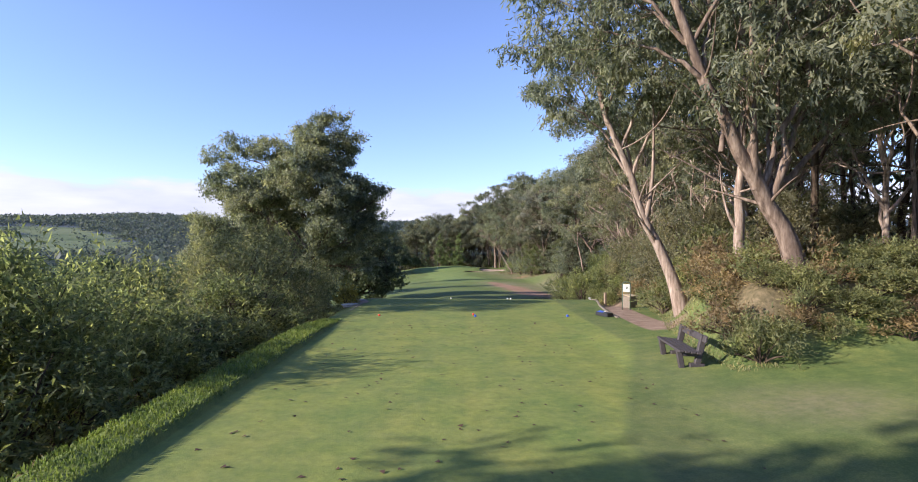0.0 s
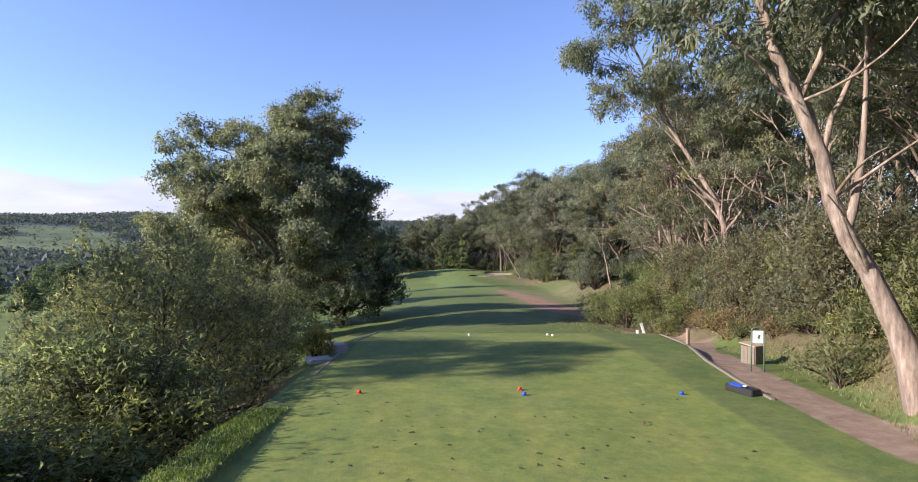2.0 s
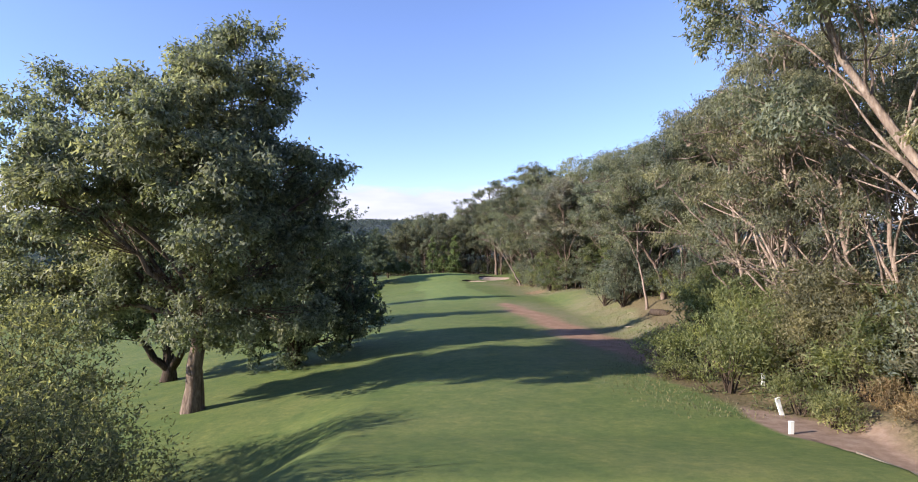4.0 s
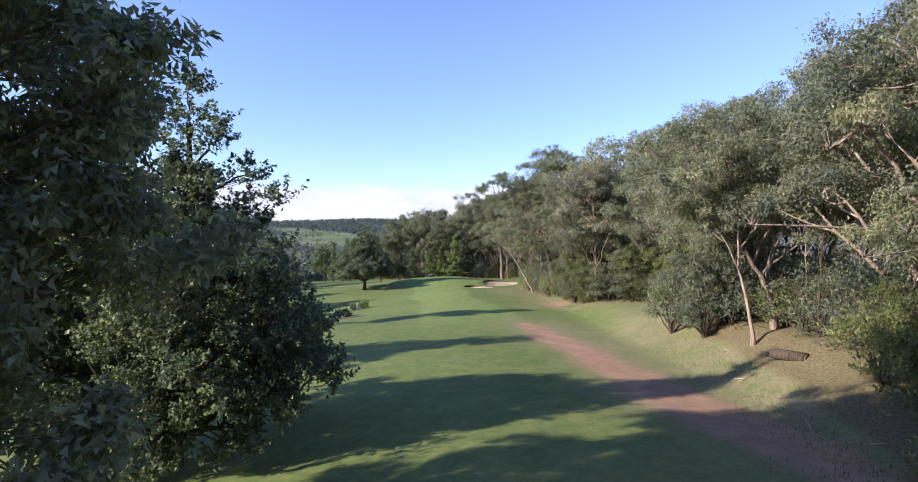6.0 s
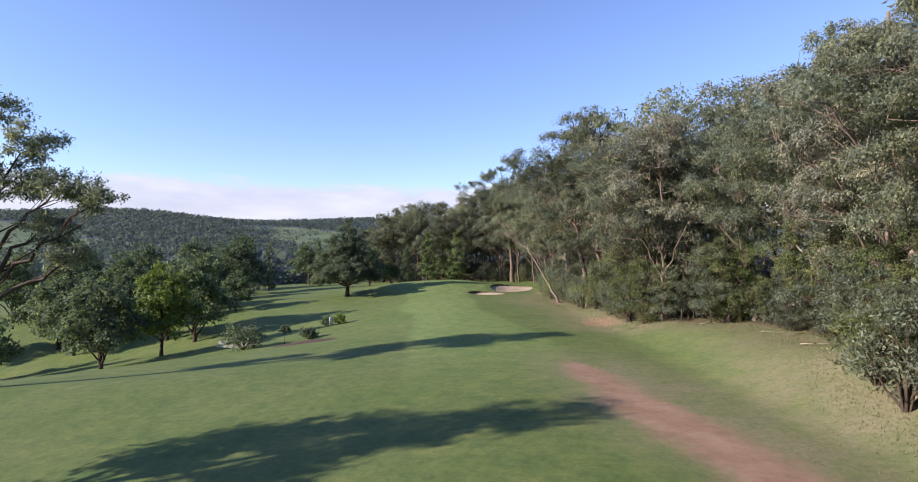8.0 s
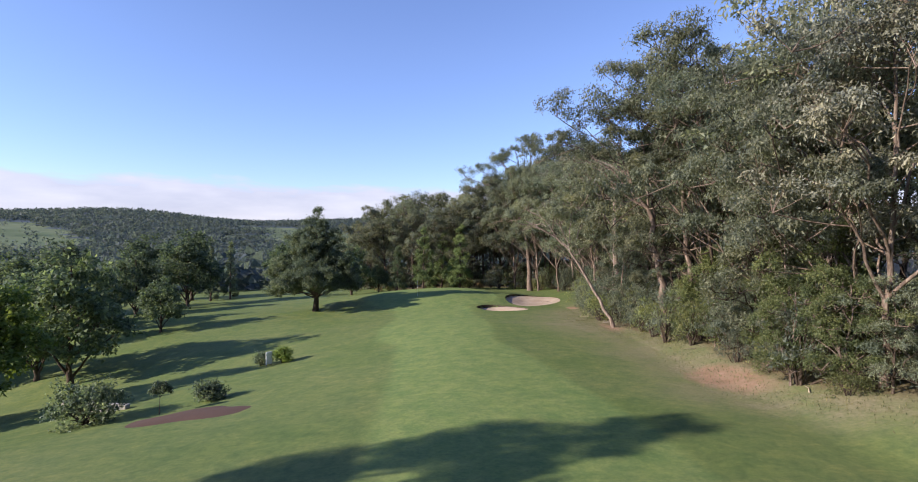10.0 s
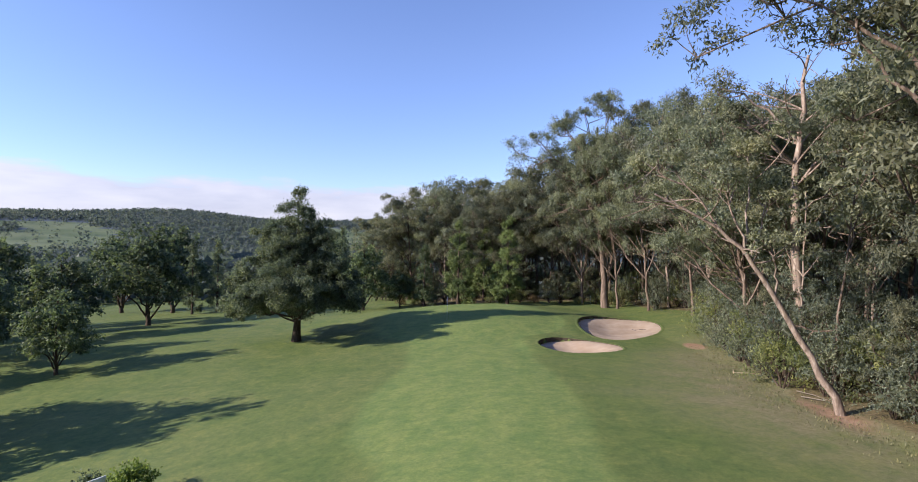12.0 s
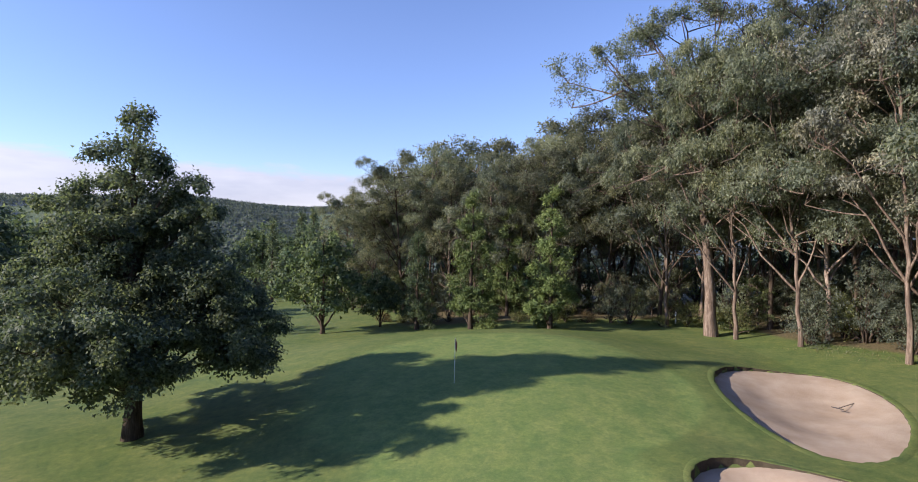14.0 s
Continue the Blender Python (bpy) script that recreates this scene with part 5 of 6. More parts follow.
for x, y, sc in ((13.5, 21, 0.9), (16, 17.5, 0.95), (18.5, 23, 1.0), (15.5, 26.5, 0.9), (20, 18, 1.0), (22.5, 25, 1.0), (17.5, 30, 0.95), (24, 20, 1.0)):
    put(inner[int(x * 2) % 2], x, y, 53 * x, sc, 1.0, 0.1)
for x, y in ((15, 18), (17, 20.5), (19.5, 18.5), (17.5, 24.5), (21, 22), (20, 27), (24, 23)):
    put(poles[int(y) % 3], x, y, 31 * x, 1.2, 1.1, 0.1)

# undergrowth along the wood's edge
U_GROUP = "bushes at the wood's edge"
bushes = [thing_tree("bush", shrub(80, 2.4, 1.5, 80, (0.17, 0.06), 8, 0.5, twig_step=12), rough_bark, fern_leaf, 10.4, 22.5, "low tangled bush of the undergrowth", "bush", U_GROUP),
          thing_tree("bush", shrub(81, 3.4, 1.9, 85, (0.2, 0.075), 9, 0.66, twig_step=12), rough_bark, shrub_leaf, 13.0, 47, "yellow-green wattle bush at the wood's edge", "bush", U_GROUP),
          thing_tree("bush", shrub(82, 4.6, 2.0, 80, (0.22, 0.08), 9, 0.75, twig_step=14), rough_bark, gum_leaf_cool, 18.2, 88, "grey-green sapling bush at the wood's edge", "bush", U_GROUP),
          thing_tree("bush", shrub(83, 1.1, 1.1, 110, (0.16, 0.036), 7, 0.42, twig_step=6), rough_bark, fern_leaf, 8.6, 23, "fern clump on the bank", "bush", U_GROUP),
          thing_tree("bush", shrub(84, 1.0, 1.0, 110, (0.16, 0.036), 7, 0.42, twig_step=6), rough_bark, rust_leaf, 9.6, 15.5, "rusty dry fern clump on the bank", "bush", U_GROUP),
          thing_tree("bush", shrub(85, 4.4, 2.3, 22, (0.54, 0.24), 7, 0.95, twig_step=40, twigs=5), rough_bark, gum_leaf_cool, 30.0, 92, "broad bush deep in the wood", "bush", U_GROUP)]
for row, off, gap_y in ((0, 1.5, 3.0), (1, 3.6, 3.2), (2, 7.0, 4.6), (3, 13.0, 7.0), (4, 24.0, 5.0)):
    y = 12.6 + row
    while y < 181:
        near = y < 42
        x = float(line_x(WOODSIDE, y)) + (off - 0.9 if near or (row == 0 and y > 108) else off) + lean_r.uniform(-0.7, 0.9)
        if near:
            k = (3, 0, 0, 1, 2)[row] if lean_r.random() < 0.62 else (4, 4, 3, 0, 1)[row]
        else:
            k = ((1, 1, 1, 2, 2) if y < 66 else (2, 2, 1, 2, 2))[row] if lean_r.random() < 0.6 else lean_r.integers(0, 4)
        if row > 2:
            k = 5
        elif y < 21:
            k = 3 + int(lean_r.random() < 0.22)
        if 57 < y < 77:
            x = max(x, 19.6)
        put(bushes[k], x, y, lean_r.uniform(0, 360), lean_r.uniform(0.5, 0.95) if row == 0 or (near and row < 3) else lean_r.uniform(0.8, 1.2), lean_r.uniform(0.75, 1.2), 0.05 if near else 0.4)
        y += gap_y * lean_r.uniform(0.6, 1.5) * (0.6 if near else 1.0)
for x, y, k, sc in ((13.6, 51, 1, 1.1), (15.4, 54, 1, 1.1), (15.9, 57.6, 1, 1.2), (16.3, 61, 1, 1.1), (17.0, 64.4, 1, 1.0), (14.2, 48.4, 1, 0.9), (17.9, 60, 1, 1.3), (16.2, 79, 2, 1.15), (15.4, 82.8, 2, 0.95), (16.4, 85.5, 1, 1.0), (14.4, 128.4, 2, 0.8), (14.7, 131.8, 1, 0.85), (15.2, 125.6, 0, 1.1), (14.8, 134.6, 2, 0.75), (15.4, 143.0, 2, 1.05), (17.0, 139.5, 2, 0.9), (15.9, 145.6, 0, 1.1), (15.2, 141, 2, 0.8), (14.0, 144.5, 2, 0.85), (14.2, 148.5, 1, 0.9), (15.0, 151, 2, 0.7), (15.2, 154.5, 2, 0.9), (15.6, 157, 1, 1.0), (17.2, 160.5, 2, 1.0), (18.6, 164, 2, 0.9), (20, 168, 1, 1.0), (16.6, 132.5, 0, 1.0), (16.2, 126.5, 1, 0.9), (16.0, 122, 2, 0.8), (17.5, 179, 2, 0.8), (14.2, 183.6, 0, 0.9)):
    put(bushes[k], x, y, 47 * x, sc, 1.1)
thicket = thing_tree("tea_tree", shrub(86, 4.0, 1.9, 110, (0.17, 0.052), 12, 0.55, twig_step=5), rough_bark, thicket_leaf, 10.6, 26.0, "twiggy olive-brown tea-tree thicket beside the path", "bush", "thicket along the path")
for k in range(46):
    y = 21.0 + 0.62 * k
    off = (2.3, 4.2, 6.5, 3.2, 8.5)[k % 5]
    x = float(np.interp(y, [p[1] for p in TOE], [p[0] for p in TOE])) + off
    if 39 < y:
        x = max(x, 13.4 + 0.4 * (k % 5))
    kind = thicket if k % 3 else (bushes[1], wattles[1], bushes[2])[k // 3 % 3]
    put(kind, x, y, 77 * k, lean_r.uniform(0.5, 1.2) * (0.55 if kind is wattles[1] else 1.0) * (0.75 if off < 3 else 1.1), lean_r.uniform(0.8, 1.2), 0.1)
for k in range(34):
    put(bushes[5], 25 + (k * 5.9) % 36, 184 + (k * 3.7) % 26, 77 * k, lean_r.uniform(0.9, 1.3), 1.0, 0.3)
# ferns along the foot of the bank beyond the bench
x = 7.6
while x < 15:
    put(bushes[(3, 4, 3, 3, 3, 4)[lean_r.integers(6)]], x, 13.1 + 0.04 * (x - 6.5) + lean_r.uniform(-0.2, 0.3), lean_r.uniform(0, 360), lean_r.uniform(0.5, 0.8), lean_r.uniform(0.55, 0.8))
    put(bushes[(3, 4, 3, 3)[lean_r.integers(4)]], x + 0.4, 14.1 + lean_r.uniform(-0.3, 0.3), lean_r.uniform(0, 360), lean_r.uniform(0.55, 0.8), 0.7)
    put(bushes[(3, 4, 3, 3)[lean_r.integers(4)]], x - 0.2, 16.0 + lean_r.uniform(-0.4, 0.5), lean_r.uniform(0, 360), lean_r.uniform(0.7, 1.0), 0.8)
    x += lean_r.uniform(0.5, 0.75)
for k in range(34):
    x = 34 - 1.7 * k
    put(bushes[5 if k % 3 else 1], x, 203 + 0.3 * max(0, -x) + lean_r.uniform(-2, 5), lean_r.uniform(0, 360), lean_r.uniform(0.9, 1.4))
x = 15.0
while x > -16:
    put(bushes[(0, 3, 4, 2)[lean_r.integers(4)]], x, 189.5 + 0.2 * max(0, -x) - 0.35 * max(0, x - 6) + lean_r.uniform(-0.6, 0.6), lean_r.uniform(0, 360), lean_r.uniform(0.6, 0.9))
    x -= lean_r.uniform(1.2, 2.4)

# far woods in the valley and on the hills; their blue-grey colour includes distance haze
far_b, r = Buf(), np.random.default_rng(9)
n = 26000
ang = np.where(r.random(n) < 0.8, r.uniform(radians(82), radians(142), n), r.uniform(radians(20), radians(200), n))
dist = 190 + 1850 * r.random(n) ** 0.85
fx, fy = dist * np.cos(ang), 60 + dist * np.sin(ang)
field = (rolling(fx, fy, 95, 7) + 0.6 * rolling(fx, fy, 41, 3) < -0.12) & (dist > 620) & (dist < 1500)
hedge = r.random(n) < 0.06
keep = (~field | hedge) & ~((fx > -45) & (fx < 60) & (fy < 235) & (fy > -40))
fx, fy, dist = fx[keep], fy[keep], dist[keep]
fz = height(fx, fy)
tall = r.uniform(6, 12, len(fx)) * np.interp(dist, [300, 1200], [1.0, 1.15])
k = 12
d = unit(r.normal(size=(len(fx), k, 3)))
rad = r.uniform(0.55, 1.0, (len(fx), k, 1))
c = np.stack([fx, fy, fz + tall * 0.5], -1)[:, None] + d * rad * np.stack([tall * 0.5, tall * 0.5, tall * 0.45], -1)[:, None]
blade = np.repeat(tall[:, None], k, 1).reshape(-1, 1) * 0.34
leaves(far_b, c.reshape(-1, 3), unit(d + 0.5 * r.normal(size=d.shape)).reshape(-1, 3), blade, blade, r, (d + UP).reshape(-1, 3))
tagged(new("far_woods", far_b.mesh("far_woods", hazy_far_leaf, False)), "dark scattered woods of the distant valley, haze put into their leaf colour", "woods", kind="stuff")

# ---- made things ----


def part(name, bm, material, parent, label=""):
    m = bpy.data.meshes.new(name)
    bm.to_mesh(m)
    bm.free()
    m.materials.append(material)
    ob = new(name, m)
    ob.parent = parent
    if label:
        ob["label"] = label
    return ob


def box(sx, sy, sz, at=(0, 0, 0), turn=(0, 0, 0), bevel=0.008):
    bm = bmesh.new()
    bmesh.ops.create_cube(bm, size=1.0)
    bmesh.ops.scale(bm, vec=(sx, sy, sz), verts=bm.verts)
    if bevel:
        bmesh.ops.bevel(bm, geom=bm.edges[:], offset=min(bevel, 0.3 * min(sx, sy, sz)), segments=1, affect="EDGES")
    bmesh.ops.transform(bm, matrix=pose(*at, *turn), verts=bm.verts)
    return bm


def rod(points, r, n=8, r_end=None):
    """A bent round bar with closed ends."""
    b = Buf()
    pts = np.array(points, float)
    tube(b, pts, np.linspace(r, r if r_end is None else r_end, len(pts)), n)
    bm = bmesh.new()
    vs = [bm.verts.new(v) for v in np.concatenate(b.v)]
    for f in np.concatenate(b.f):
        bm.faces.new([vs[i] for i in f])
    bm.faces.new(vs[:n])
    bm.faces.new(vs[-n:][::-1])
    bmesh.ops.recalc_face_normals(bm, faces=bm.faces)
    for f in bm.faces:
        f.smooth = len(f.verts) == 4
    return bm


def stand_at(name, x, y, label, category, group=""):
    e = new(name)
    e.matrix_world = pose(x, y, float(height(x, y, False)) - 0.6)
    return tagged(e, label, category, group)


def stand(name, x, y, turn, label, category, group="", z=None):
    e = new(name)
    e.matrix_world = pose(x, y, zat(x, y) if z is None else z, 0, 0, turn)
    return tagged(e, label, category, group)


charred = plain_material("dark_stained_timber", (0.062, 0.052, 0.056), 0.7, 0.4, 14)
grey_wood = plain_material("weathered_timber", (0.22, 0.18, 0.145), 0.85, 0.35, 16)
pale_wood = plain_material("sunlit_bleached_timber", (0.46, 0.36, 0.26), 0.85, 0.3, 16)
post_wood = plain_material("brown_bleached_timber", (0.33, 0.245, 0.175), 0.85, 0.35, 16)
white_paint = plain_material("white_paint", (0.80, 0.80, 0.78), 0.5, 0.12, 9)
green_metal = plain_material("green_painted_steel", (0.10, 0.14, 0.10), 0.45, 0.3, 20, 0.0, 0.5)
black_plastic = plain_material("black_plastic", (0.025, 0.025, 0.03), 0.5, 0.2)
blue_plastic = plain_material("blue_plastic", (0.03, 0.09, 0.48), 0.4, 0.15)
red_plastic = plain_material("red_plastic", (0.62, 0.06, 0.03), 0.4, 0.15)
stone = plain_material("pale_stone", (0.40, 0.37, 0.33), 0.9, 0.35, 5)
mulch = plain_material("red_bark_mulch", (0.085, 0.045, 0.034), 0.95, 0.5, 22)
sand_n = Nodes("bunker_sand")
sand_c = sand_n.ramp(sand_n.noise(0.7, 5, 0.6), (0.3, (0.35, 0.255, 0.19)), (0.55, (0.425, 0.325, 0.255)), (0.75, (0.48, 0.385, 0.31)))
sand_c = sand_n.mix(sand_n.soft(sand_n.attr("damp"), 0.3, 0.7), sand_c, (0.30, 0.20, 0.125))
sand = sand_n.finish(sand_c, 0.95, 0.1, sand_n.noise(9, 6, 0.7), 0.35, 0.04)
soil = plain_material("cut_turf_edge", (0.075, 0.06, 0.04), 0.95, 0.5, 12)

# bunkers: sand inside the turf's cut lip
for k, (bx, by, rx, ry, turn, deep) in enumerate(BUNKERS):
    def ring(u, a):
        grow_k = 1 + 0.07 * np.sin(2 * a + 1.0 + k) + 0.06 * np.sin(3 * a + 2.0 * k)
        lx, ly = u * rx * np.cos(a) * grow_k, u * ry * np.sin(a) * grow_k
        return bx + lx * math.cos(turn) - ly * math.sin(turn), by + lx * math.sin(turn) + ly * math.cos(turn)

    spokes = 120
    bunker = stand_at("bunker", bx, by, ("long sand bunker with a shadowed turf lip", "sand bunker with a damp brown patch in its floor")[k], "bunker", "bunkers by the green")
    u, a = np.meshgrid(np.linspace(0.0, 1.0, 16), np.linspace(0, 2 * np.pi, spokes + 1))
    wx, wy = ring(u, a)
    sand_z = height(wx, wy, False) - bunker_drop(k, wx, wy) + 0.025 * rolling(wx, wy, 0.45, 2) * step(0.95, 0.6, u)
    b = Buf()
    b.add(np.stack([wx, wy, sand_z], -1), grid_faces(16, spokes + 1))
    me = b.mesh("sand", sand)
    damp = step(1.0, 0.6, np.hypot((wx - bx + 0.9) / 1.3, (wy - by + 0.6) / 1.0)) * (k == 1)
    me.attributes.new("damp", "FLOAT", "POINT").data.foreach_set("value", damp.astype(np.float32).ravel())
    new("sand", me).parent = bunker
    ragged = 1 + 0.006 * np.sin(23 * a[:, 0]) + 0.005 * np.sin(41 * a[:, 0] + 1)
    rows_r = [(1.0, None), (1.0, 0.0), (1.006, 0.012), (1.03, 0.012), (1.075, 0.010), (1.10, -0.03)]
    vx, vy, vz = [], [], []
    for u0, up in rows_r:
        x0, y0 = ring(u0 * (ragged if u0 < 1.02 else 1.0), a[:, 0])
        vx.append(x0)
        vy.append(y0)
        vz.append(height(x0, y0, False) + (-bunker_drop(k, x0, y0) - 0.1 if up is None else up))
    grid = np.stack([np.stack(vx, 1), np.stack(vy, 1), np.stack(vz, 1)], -1)
    b = Buf()
    b.add(grid[:, :2], grid_faces(2, spokes + 1))
    new("turf_edge", b.mesh("turf_edge", soil)).parent = bunker
    b = Buf()
    b.add(grid[:, 1:], grid_faces(5, spokes + 1))
    new("turf_lip", b.mesh("turf_lip", turf)).parent = bunker
    for child in bunker.children:
        child.matrix_parent_inverse = bunker.matrix_world.inverted()


def bench(x, y, turn):
    b = stand("park_bench", x, y, turn, "dark-stained timber park bench on the grass beside the tee", "bench")
    for i in range(4):
        part("seat_plank", box(0.118, 1.9, 0.055, (-0.2 + 0.132 * i, 0, 0.39 - 0.014 * i), (0, 3, 0), 0.012), charred, b)
    part("back_plank", box(0.06, 1.94, 0.16, (0.34, 0, 0.67), (0, 14, 0), 0.015), charred, b)
    for s in (-0.74, 0.74):
        part("front_leg", box(0.13, 0.11, 0.42, (-0.17, s, 0.17), (0, -10, 0), 0.015), charred, b)
        part("rear_post", box(0.14, 0.12, 0.80, (0.27, s, 0.36), (0, 12, 0), 0.015), charred, b)
        part("foot_block", box(0.34, 0.14, 0.10, (0.20, s, 0.04), (0, 0, 0), 0.015), charred, b)
        part("rail", box(0.50, 0.09, 0.10, (0.03, s, 0.30)), charred, b)


bench(5.42, 13.6, -5)

# tee markers
M_GROUP = "tee markers"


def marker(x, y, mat, label):
    m = stand("tee_marker", x, y, 0, label, "tee marker", M_GROUP)
    bm = bmesh.new()
    bmesh.ops.create_uvsphere(bm, u_segments=12, v_segments=7, radius=0.05)
    bmesh.ops.scale(bm, vec=(1, 1, 0.75), verts=bm.verts)
    bmesh.ops.translate(bm, vec=(0, 0, 0.045), verts=bm.verts)
    for f in bm.faces:
        f.smooth = True
    part("dome", bm, mat, m)
    part("foot", box(0.10, 0.10, 0.025, (0, 0, 0.008)), mat, m)


marker(-3.2, 22.3, red_plastic, "red plastic tee marker on mown grass")
marker(0.62, 22.75, red_plastic, "red plastic tee marker on mown grass")
marker(0.68, 22.3, blue_plastic, "blue plastic tee marker on mown grass")
marker(4.45, 22.5, blue_plastic, "blue plastic tee marker on mown grass")
marker(2.95, 33.2, white_paint, "white tee marker near the tee's front")
marker(3.1, 32.8, white_paint, "white tee marker near the tee's front")
marker(-0.45, 32.6, white_paint, "white tee marker near the tee's front")

# sand box with a blue lid plate, lying beside the path
s = stand("seed_box", 6.0, 22.7, 25, "low black plastic box with a blue plate beside the path", "box")
part("body", box(0.32, 0.75, 0.16, (0, 0, 0.08), bevel=0.02), black_plastic, s)
part("plate", box(0.16, 0.34, 0.025, (-0.06, 0.12, 0.175), (0, -12, 0)), blue_plastic, s, "blue plate with a small white mark")
part("mark", box(0.07, 0.09, 0.006, (-0.06, -0.1, 0.194), (0, -12, 0), 0), white_paint, s, "plain white mark")

# hole board on two bent posts
s = stand("hole_board", 7.6, 25.0, -8, "white hole board on a bent green steel frame beside the path", "sign")
part("post", rod([(-0.17, 0, -0.2), (-0.17, 0, 0.6), (-0.17, 0, 1.16)], 0.022), green_metal, s)
part("post", rod([(0.17, 0, -0.2), (0.17, 0, 0.6), (0.17, 0, 1.16)], 0.022), green_metal, s)
part("hoop", rod([(0.17 * math.cos(a), 0, 1.16 + 0.1 * math.sin(a)) for a in np.linspace(0, math.pi, 11)], 0.024), green_metal, s)
panel = part("panel", box(0.29, 0.03, 0.36, (0, 0, 0.98)), white_paint, s, "white panel with a small dark drawing")
part("drawing", box(0.05, 0.004, 0.10, (0.02, -0.018, 1.0), (0, 12, 0), 0), green_metal, panel, "small dark mark")
part("drawing", box(0.03, 0.004, 0.04, (0.02, -0.018, 0.95), bevel=0), green_metal, panel, "small dark mark")

# litter box with an open lid
s = stand("timber_bin", 8.2, 26.4, 28, "weathered timber bin with its lid propped behind the board", "bin")
for i in range(4):
    part("board", box(0.11, 0.03, 0.55, (-0.17 + 0.113 * i, -0.23, 0.27)), grey_wood, s)
    part("board", box(0.11, 0.03, 0.55, (-0.17 + 0.113 * i, 0.23, 0.27)), grey_wood, s)
    part("board", box(0.03, 0.11, 0.55, (-0.24, -0.17 + 0.113 * i, 0.27)), grey_wood, s)
    part("board", box(0.03, 0.11, 0.55, (0.24, -0.17 + 0.113 * i, 0.27)), grey_wood, s)
part("floor_board", box(0.44, 0.42, 0.03, (0, 0, 0.05)), grey_wood, s)
part("lid", box(0.54, 0.54, 0.035, (0.02, 0.03, 0.58), (6, 0, 0)), pale_wood, s, "bleached timber lid")

s = stand("timber_bollard", 8.48, 31.9, 10, "square bleached timber bollard beside the path", "bollard")
part("post", box(0.135, 0.135, 0.95, (0, 0, 0.36), (1.5, -1, 0), 0.02), post_wood, s)
part("cap", box(0.15, 0.15, 0.05, (-0.008, 0, 0.83), (1.5, -1, 0), 0.02), post_wood, s)

WHITE = "white stakes by the path"
for x, y, h, tilt in ((9.1, 40.2, 0.38, 0), (10.2, 42.6, 0.62, -18), (12.3, 47.3, 0.5, 0)):
    s = stand("white_stake", x, y, 0, "short white painted stake beside the path", "stake", WHITE)
    part("post", box(0.15, 0.09, h + 0.15, (0, 0, h / 2 - 0.07), (0, tilt, 0), 0.015), white_paint, s)
    part("cap", box(0.16, 0.1, 0.03, (h * math.sin(radians(tilt)) * 0.5, 0, h * math.cos(radians(tilt))), (0, tilt, 0), 0.01), white_paint, s)


def edging(name, points, high, thick, mat, label):
    s = tagged(new(name), label, "edging")
    for (x0, y0), (x1, y1) in zip(points, points[1:]):
        n = max(1, round(math.hypot(x1 - x0, y1 - y0) / 2.4))
        for i in range(n):
            ax, ay = x0 + (x1 - x0) * i / n, y0 + (y1 - y0) * i / n
            bx, by = x0 + (x1 - x0) * (i + 1) / n, y0 + (y1 - y0) * (i + 1) / n
            az, bz = zat(ax - 0.3, ay), zat(bx - 0.3, by)
            ln = math.hypot(bx - ax, by - ay)
            part("sleeper", box(thick, ln - 0.015, high, ((ax + bx) / 2, (ay + by) / 2, (az + bz) / 2 - high / 2 + 0.05), (math.degrees(math.atan2(bz - az, ln)), 0, -math.degrees(math.atan2(bx - ax, by - ay)))), mat, s)


edging("path_edging", [(6.35, 22.0), *EDGING[2:-1]], 0.3, 0.09, grey_wood, "weathered timber sleepers edging the tee along the path")
edging("bank_edging", [(-4.72, 24), (-4.62, 29.5), (-4.5, 34)], 0.3, 0.1, grey_wood, "low timber edging on the rim of the bank")

edging("rim_edging", [(-5.52, -1.0), (-5.5, 10.0), (-5.42, 18.0), (-5.2, 21.0)], 0.2, 0.06, grey_wood, "thin weathered board along the grass rim of the tee")

# stone slabs and a golden shrub below the rim
for x, y, sx, sy, a in ((-5.15, 28.3, 0.7, 0.6, 20), (-5.5, 29.6, 0.9, 0.8, 5), (-5.95, 30.9, 0.8, 0.7, 40), (-6.5, 32.2, 1.1, 0.8, 12), (-5.05, 25.9, 0.7, 0.6, 30)):
    bm = box(sx, sy, 0.14, (0, 0, 0), bevel=0.03)
    for v in bm.verts:
        v.co += Vector((rng.normal(0, 0.03), rng.normal(0, 0.03), 0))
    s = stand("stone_slab", x, y, a, "flat pale stone slab on the bank", "stone", "stone slabs", z=zat(x, y) + 0.05)
    part("slab", bm, stone, s)
thing_tree("golden_shrub", shrub(90, 1.05, 0.6, 90, (0.09, 0.05), 9, 0.22), rough_bark, gold_leaf, -5.45, 27.0, "small golden-leaved shrub on the bank", "shrub")

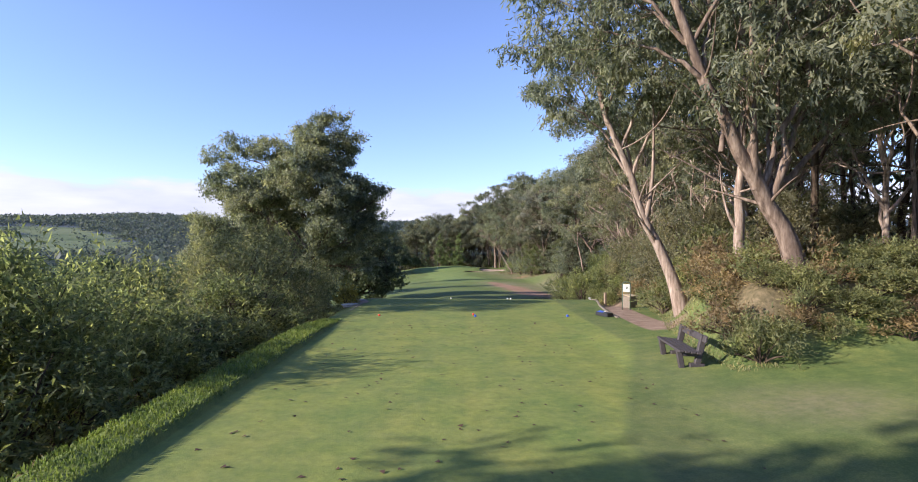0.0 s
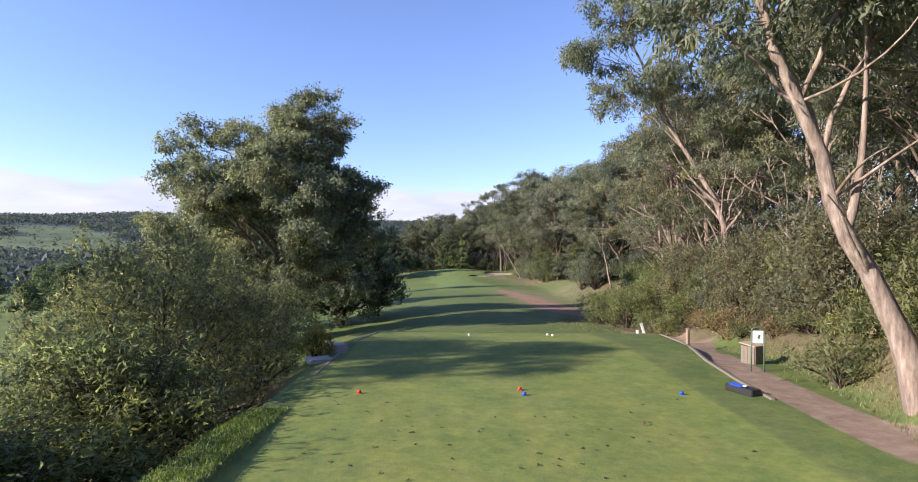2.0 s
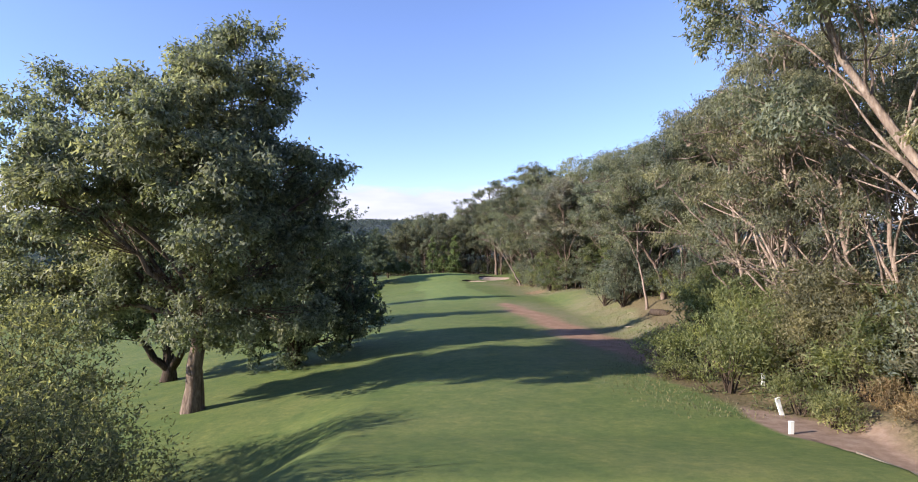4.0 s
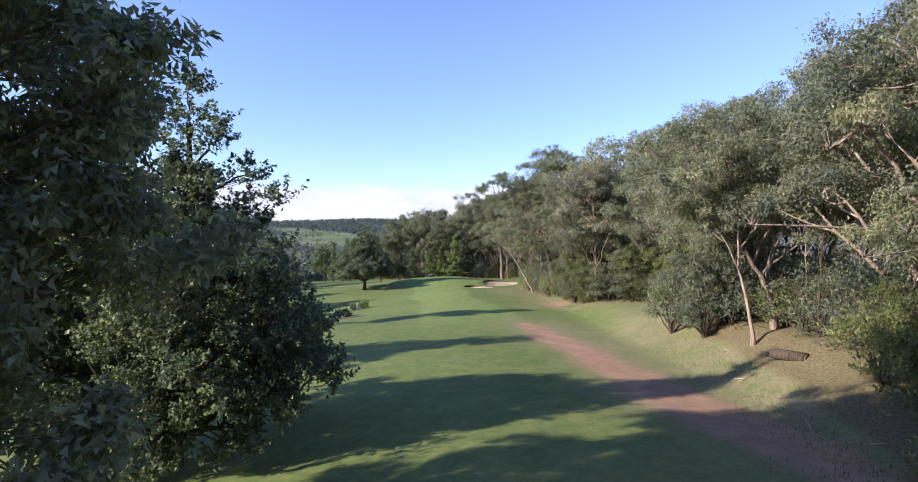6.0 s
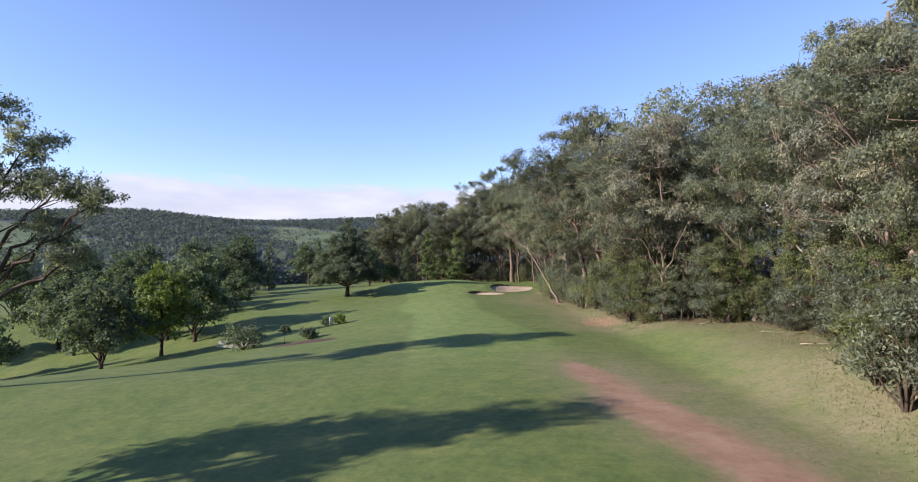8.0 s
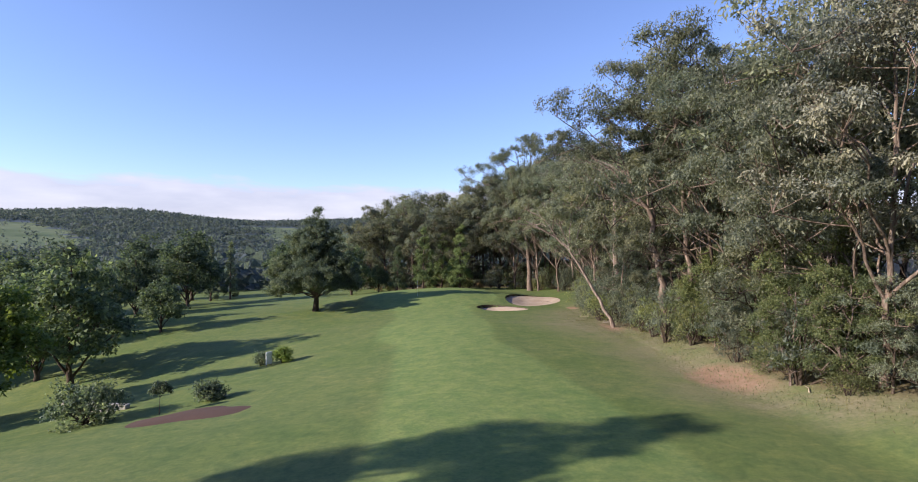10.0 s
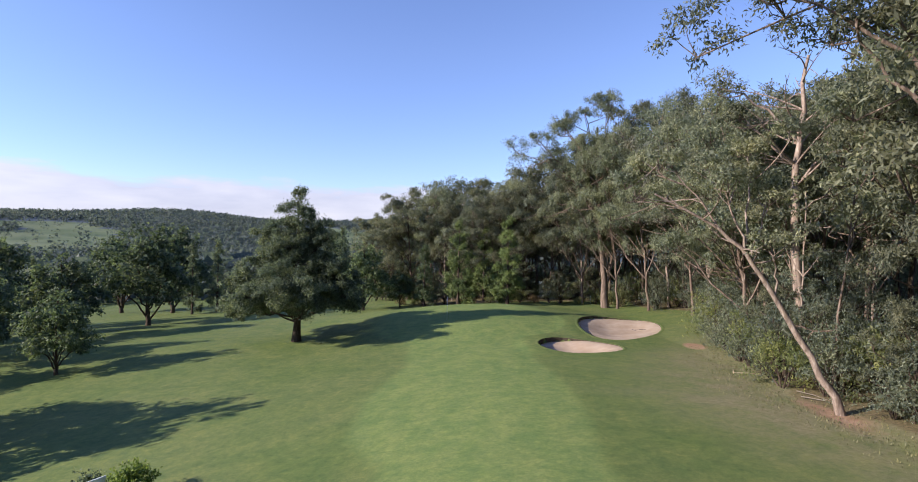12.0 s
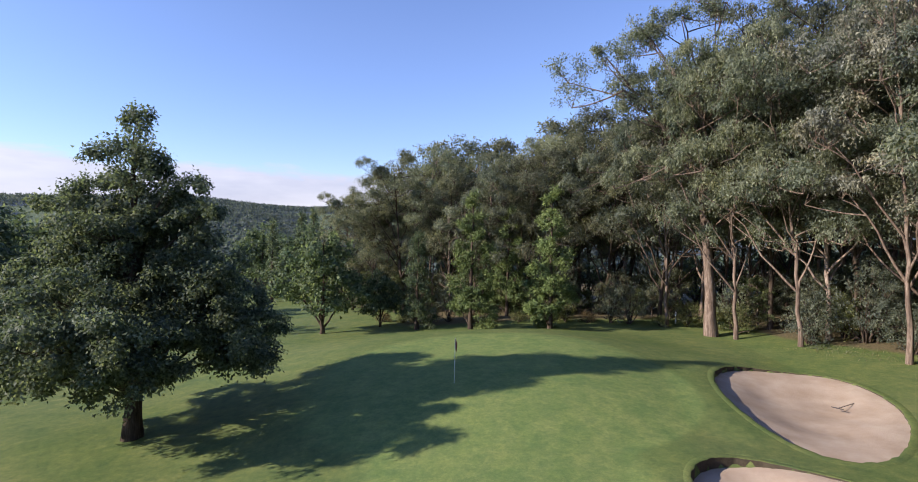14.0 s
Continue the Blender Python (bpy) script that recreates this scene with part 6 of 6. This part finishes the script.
# marker sign between low bushes on the lower fairway
s = stand("marker_sign", -16.4, 131.6, 66, "white marker sign standing among small bushes", "sign")
part("panel", box(0.7, 0.06, 1.0, (0, 0, 0.62)), white_paint, s)
part("post", box(0.07, 0.07, 0.4, (-0.25, 0.02, 0.05)), grey_wood, s)
part("post", box(0.07, 0.07, 0.4, (0.25, 0.02, 0.05)), grey_wood, s)
thing_tree("golden_shrub", shrub(91, 1.15, 0.8, 90, (0.14, 0.07), 9, 0.3), rough_bark, lime_leaf, -15.5, 132.2, "clipped yellow-green bush beside the marker sign", "shrub")
thing_tree("dark_bush", shrub(92, 1.0, 0.6, 70, (0.14, 0.07), 8, 0.3), rough_bark, dark_leaf, -17.3, 132.4, "small dark bush beside the marker sign", "shrub")


# planting bed of red mulch
def mound(name, x, y, rx, ry, h, mat, label):
    u, a = np.meshgrid(np.linspace(0, 1, 9), np.linspace(0, 2 * np.pi, 41))
    k = 1 + 0.12 * np.sin(3 * a + x) + 0.08 * np.sin(5 * a)
    px, py = x + u * rx * np.cos(a) * k, y + u * ry * np.sin(a) * k
    b = Buf()
    b.add(np.stack([px, py, height(px, py) - 0.04 + h * (1 - u ** 2)], -1), grid_faces(9, 41))
    tagged(new(name, b.mesh(name, mat)), label, "planting bed")


mound("planting_bed", -15.9, 116.9, 3.6, 1.9, 0.18, mulch, "planting bed of red bark mulch on the fairway's edge")
thing_tree("round_bush", shrub(93, 0.95, 0.9, 100, (0.14, 0.08), 12, 0.36), rough_bark, dark_leaf, -16.6, 121.0, "dark rounded bush in the mulch bed", "shrub")
thing_tree("round_bush", shrub(94, 2.2, 2.3, 100, (0.2, 0.1), 14, 0.5), rough_bark, dark_leaf, -22.5, 118.5, "broad dark bush beside the mulch bed", "shrub")
thing_tree("rose_tree", grow(95, [(0, 0, 0), (0.02, 0, 0.7), (0, 0, 1.4)], 0.03, [(0, 0, 1.6, 0.4), (0.25, 0.1, 1.4, 0.3), (-0.2, -0.1, 1.45, 0.3)], 0.2, 60, (0.12, 0.07), 0.1, low=0.5, sides=5), rough_bark, dark_leaf, -18.4, 118.6, "slender young standard shrub in the mulch bed", "shrub")
s = stand("stone_wall", -24.6, 122.5, -8, "low pale stone wall with an iron rail on top", "wall")
for i in range(7):
    for j in range(2):
        part("block", box(0.62, 0.42, 0.33, (-1.95 + 0.645 * i + 0.2 * j, 0, 0.14 + 0.345 * j), (0, 0, rng.normal(0, 0.8)), 0.03), stone, s)
for i in range(4):
    part("rail_post", rod([(-1.8 + 1.25 * i, 0, 0.6), (-1.8 + 1.25 * i, 0, 1.5)], 0.03), green_metal, s)
part("handrail", rod([(-2.0, 0, 1.46), (0, 0, 1.48), (2.1, 0, 1.46)], 0.03), green_metal, s)

# flag on the green
s = stand("flagstick", -6.4, 165.8, 0, "flagstick with a limp red flag in the green's hole", "flagstick")
part("pole", rod([(0, 0, -0.1), (0, 0, 1.0), (0, 0, 2.15)], 0.014), white_paint, s)
b = Buf()
u, v = np.meshgrid(np.linspace(0, 1, 8), np.linspace(0, 1, 10))
b.add(np.stack([0.015 + 0.09 * u * (1 - 0.3 * v), 0.04 * np.sin(7 * u + 2 * v), 2.12 - 0.45 * v - 0.2 * u], -1), grid_faces(8, 10))
flag_cloth = plain_material("faded_red_cloth", (0.34, 0.13, 0.09), 0.9, 0.3, 20)
flag = new("flag", b.mesh("flag", flag_cloth))
flag.parent = s
flag.modifiers.new("thick", "SOLIDIFY").thickness = 0.006
flag["label"] = "limp red cloth flag"

# rake left in the upper bunker
s = stand("bunker_rake", 12.3, 167.0, 38, "long-handled rake lying in the sand", "rake", z=zat(12.3, 167.0) + 0.08)
part("handle", rod([(-0.9, 0, 0.1), (0, 0, 0.06), (0.9, 0, 0.03)], 0.016), charred, s)
part("head", box(0.05, 0.5, 0.04, (-0.92, 0, 0.11)), charred, s)

s = stand("white_peg", 11.6, 189.6, 0, "thin white boundary peg at the wood's edge", "peg")
part("post", box(0.1, 0.1, 1.1, (0, 0, 0.5), bevel=0.02), white_paint, s)

# sawn log and sticks at the wood's edge
s = stand("sawn_log", 16.6, 70.3, 35, "sawn log lying in leaf litter at the wood's edge", "log")
part("log", rod([(0, -0.9, 0.26), (0.05, 0, 0.3), (0, 0.9, 0.28)], 0.33, 14, 0.27), rough_bark, s)
part("cut_face", rod([(0, -0.915, 0.26), (0, -0.905, 0.26)], 0.29, 14), pale_wood, s, "pale sawn end")
for i in range(26):
    y = rng.uniform(58, 150)
    x = float(line_x(WOODSIDE, y)) + rng.uniform(-1.6, 1.2)
    ln, a = rng.uniform(0.6, 2.2), rng.uniform(0, 360)
    s = stand("fallen_stick", x, y, a, "bare fallen stick on the ground", "stick", "fallen sticks")
    part("stick", rod([(-ln / 2, 0, 0.03), (0, rng.uniform(-0.15, 0.15), 0.1), (ln / 2, 0, 0.04)], 0.03, 5, 0.012), pale_wood if i % 2 else grey_wood, s)

# ---- grass and litter ----
blade_mat = leaf_material("grass_blades", (0.11, 0.15, 0.04), (0.175, 0.225, 0.065), (0.26, 0.30, 0.11), patch=0.8, glow=0.45)
straw_mat = leaf_material("straw_blades", (0.12, 0.125, 0.055), (0.2, 0.185, 0.095), (0.3, 0.26, 0.15), patch=0.6, glow=0.25)


def blades(name, x, y, high, wide, mat, label):
    b, n = Buf(), len(x)
    at = np.stack([x, y, height(x, y) - 0.01], -1)
    leaves(b, at, unit(rng.normal(size=(n, 3)) * 0.45 + UP), high, wide, rng)
    tagged(new(name, b.mesh(name, mat, False)), label, "grass", kind="stuff")


n = 16000
blades("rim_grass", -5.35 + 0.9 * rng.random(n), rng.uniform(0, 21, n), 0.09, 0.02, blade_mat, "longer grass on the tee's rim")
n = 7000
gy_ = rng.uniform(12, 32, n)
blades("bank_grass", line_x(WOODSIDE, gy_) + rng.uniform(-0.5, 0.6, n), gy_, 0.11, 0.014, straw_mat, "uncut grass below the wood's bank")
n = 15000
gy_ = rng.uniform(42, 178, n)
blades("straw_grass", line_x(WOODSIDE, gy_) - 1.2 + 1.1 * rng.normal(size=n), gy_, 0.13, 0.03, straw_mat, "dry uncut grass along the wood's edge")
n = 260
b = Buf()
dx, dy = rng.uniform(-3.8, 4.2, n), rng.uniform(4, 22, n)
leaves(b, np.stack([dx, dy, height(dx, dy) + 0.012], -1), unit(np.stack([rng.normal(size=n), rng.normal(size=n), 0.15 * rng.random(n)], -1)), 0.10, 0.06, rng, np.tile(UP, (n, 1)) * 3)
tagged(new("divots", b.mesh("divots", mulch, False)), "scattered torn divots and fallen leaves on the tee", "divots", kind="stuff")
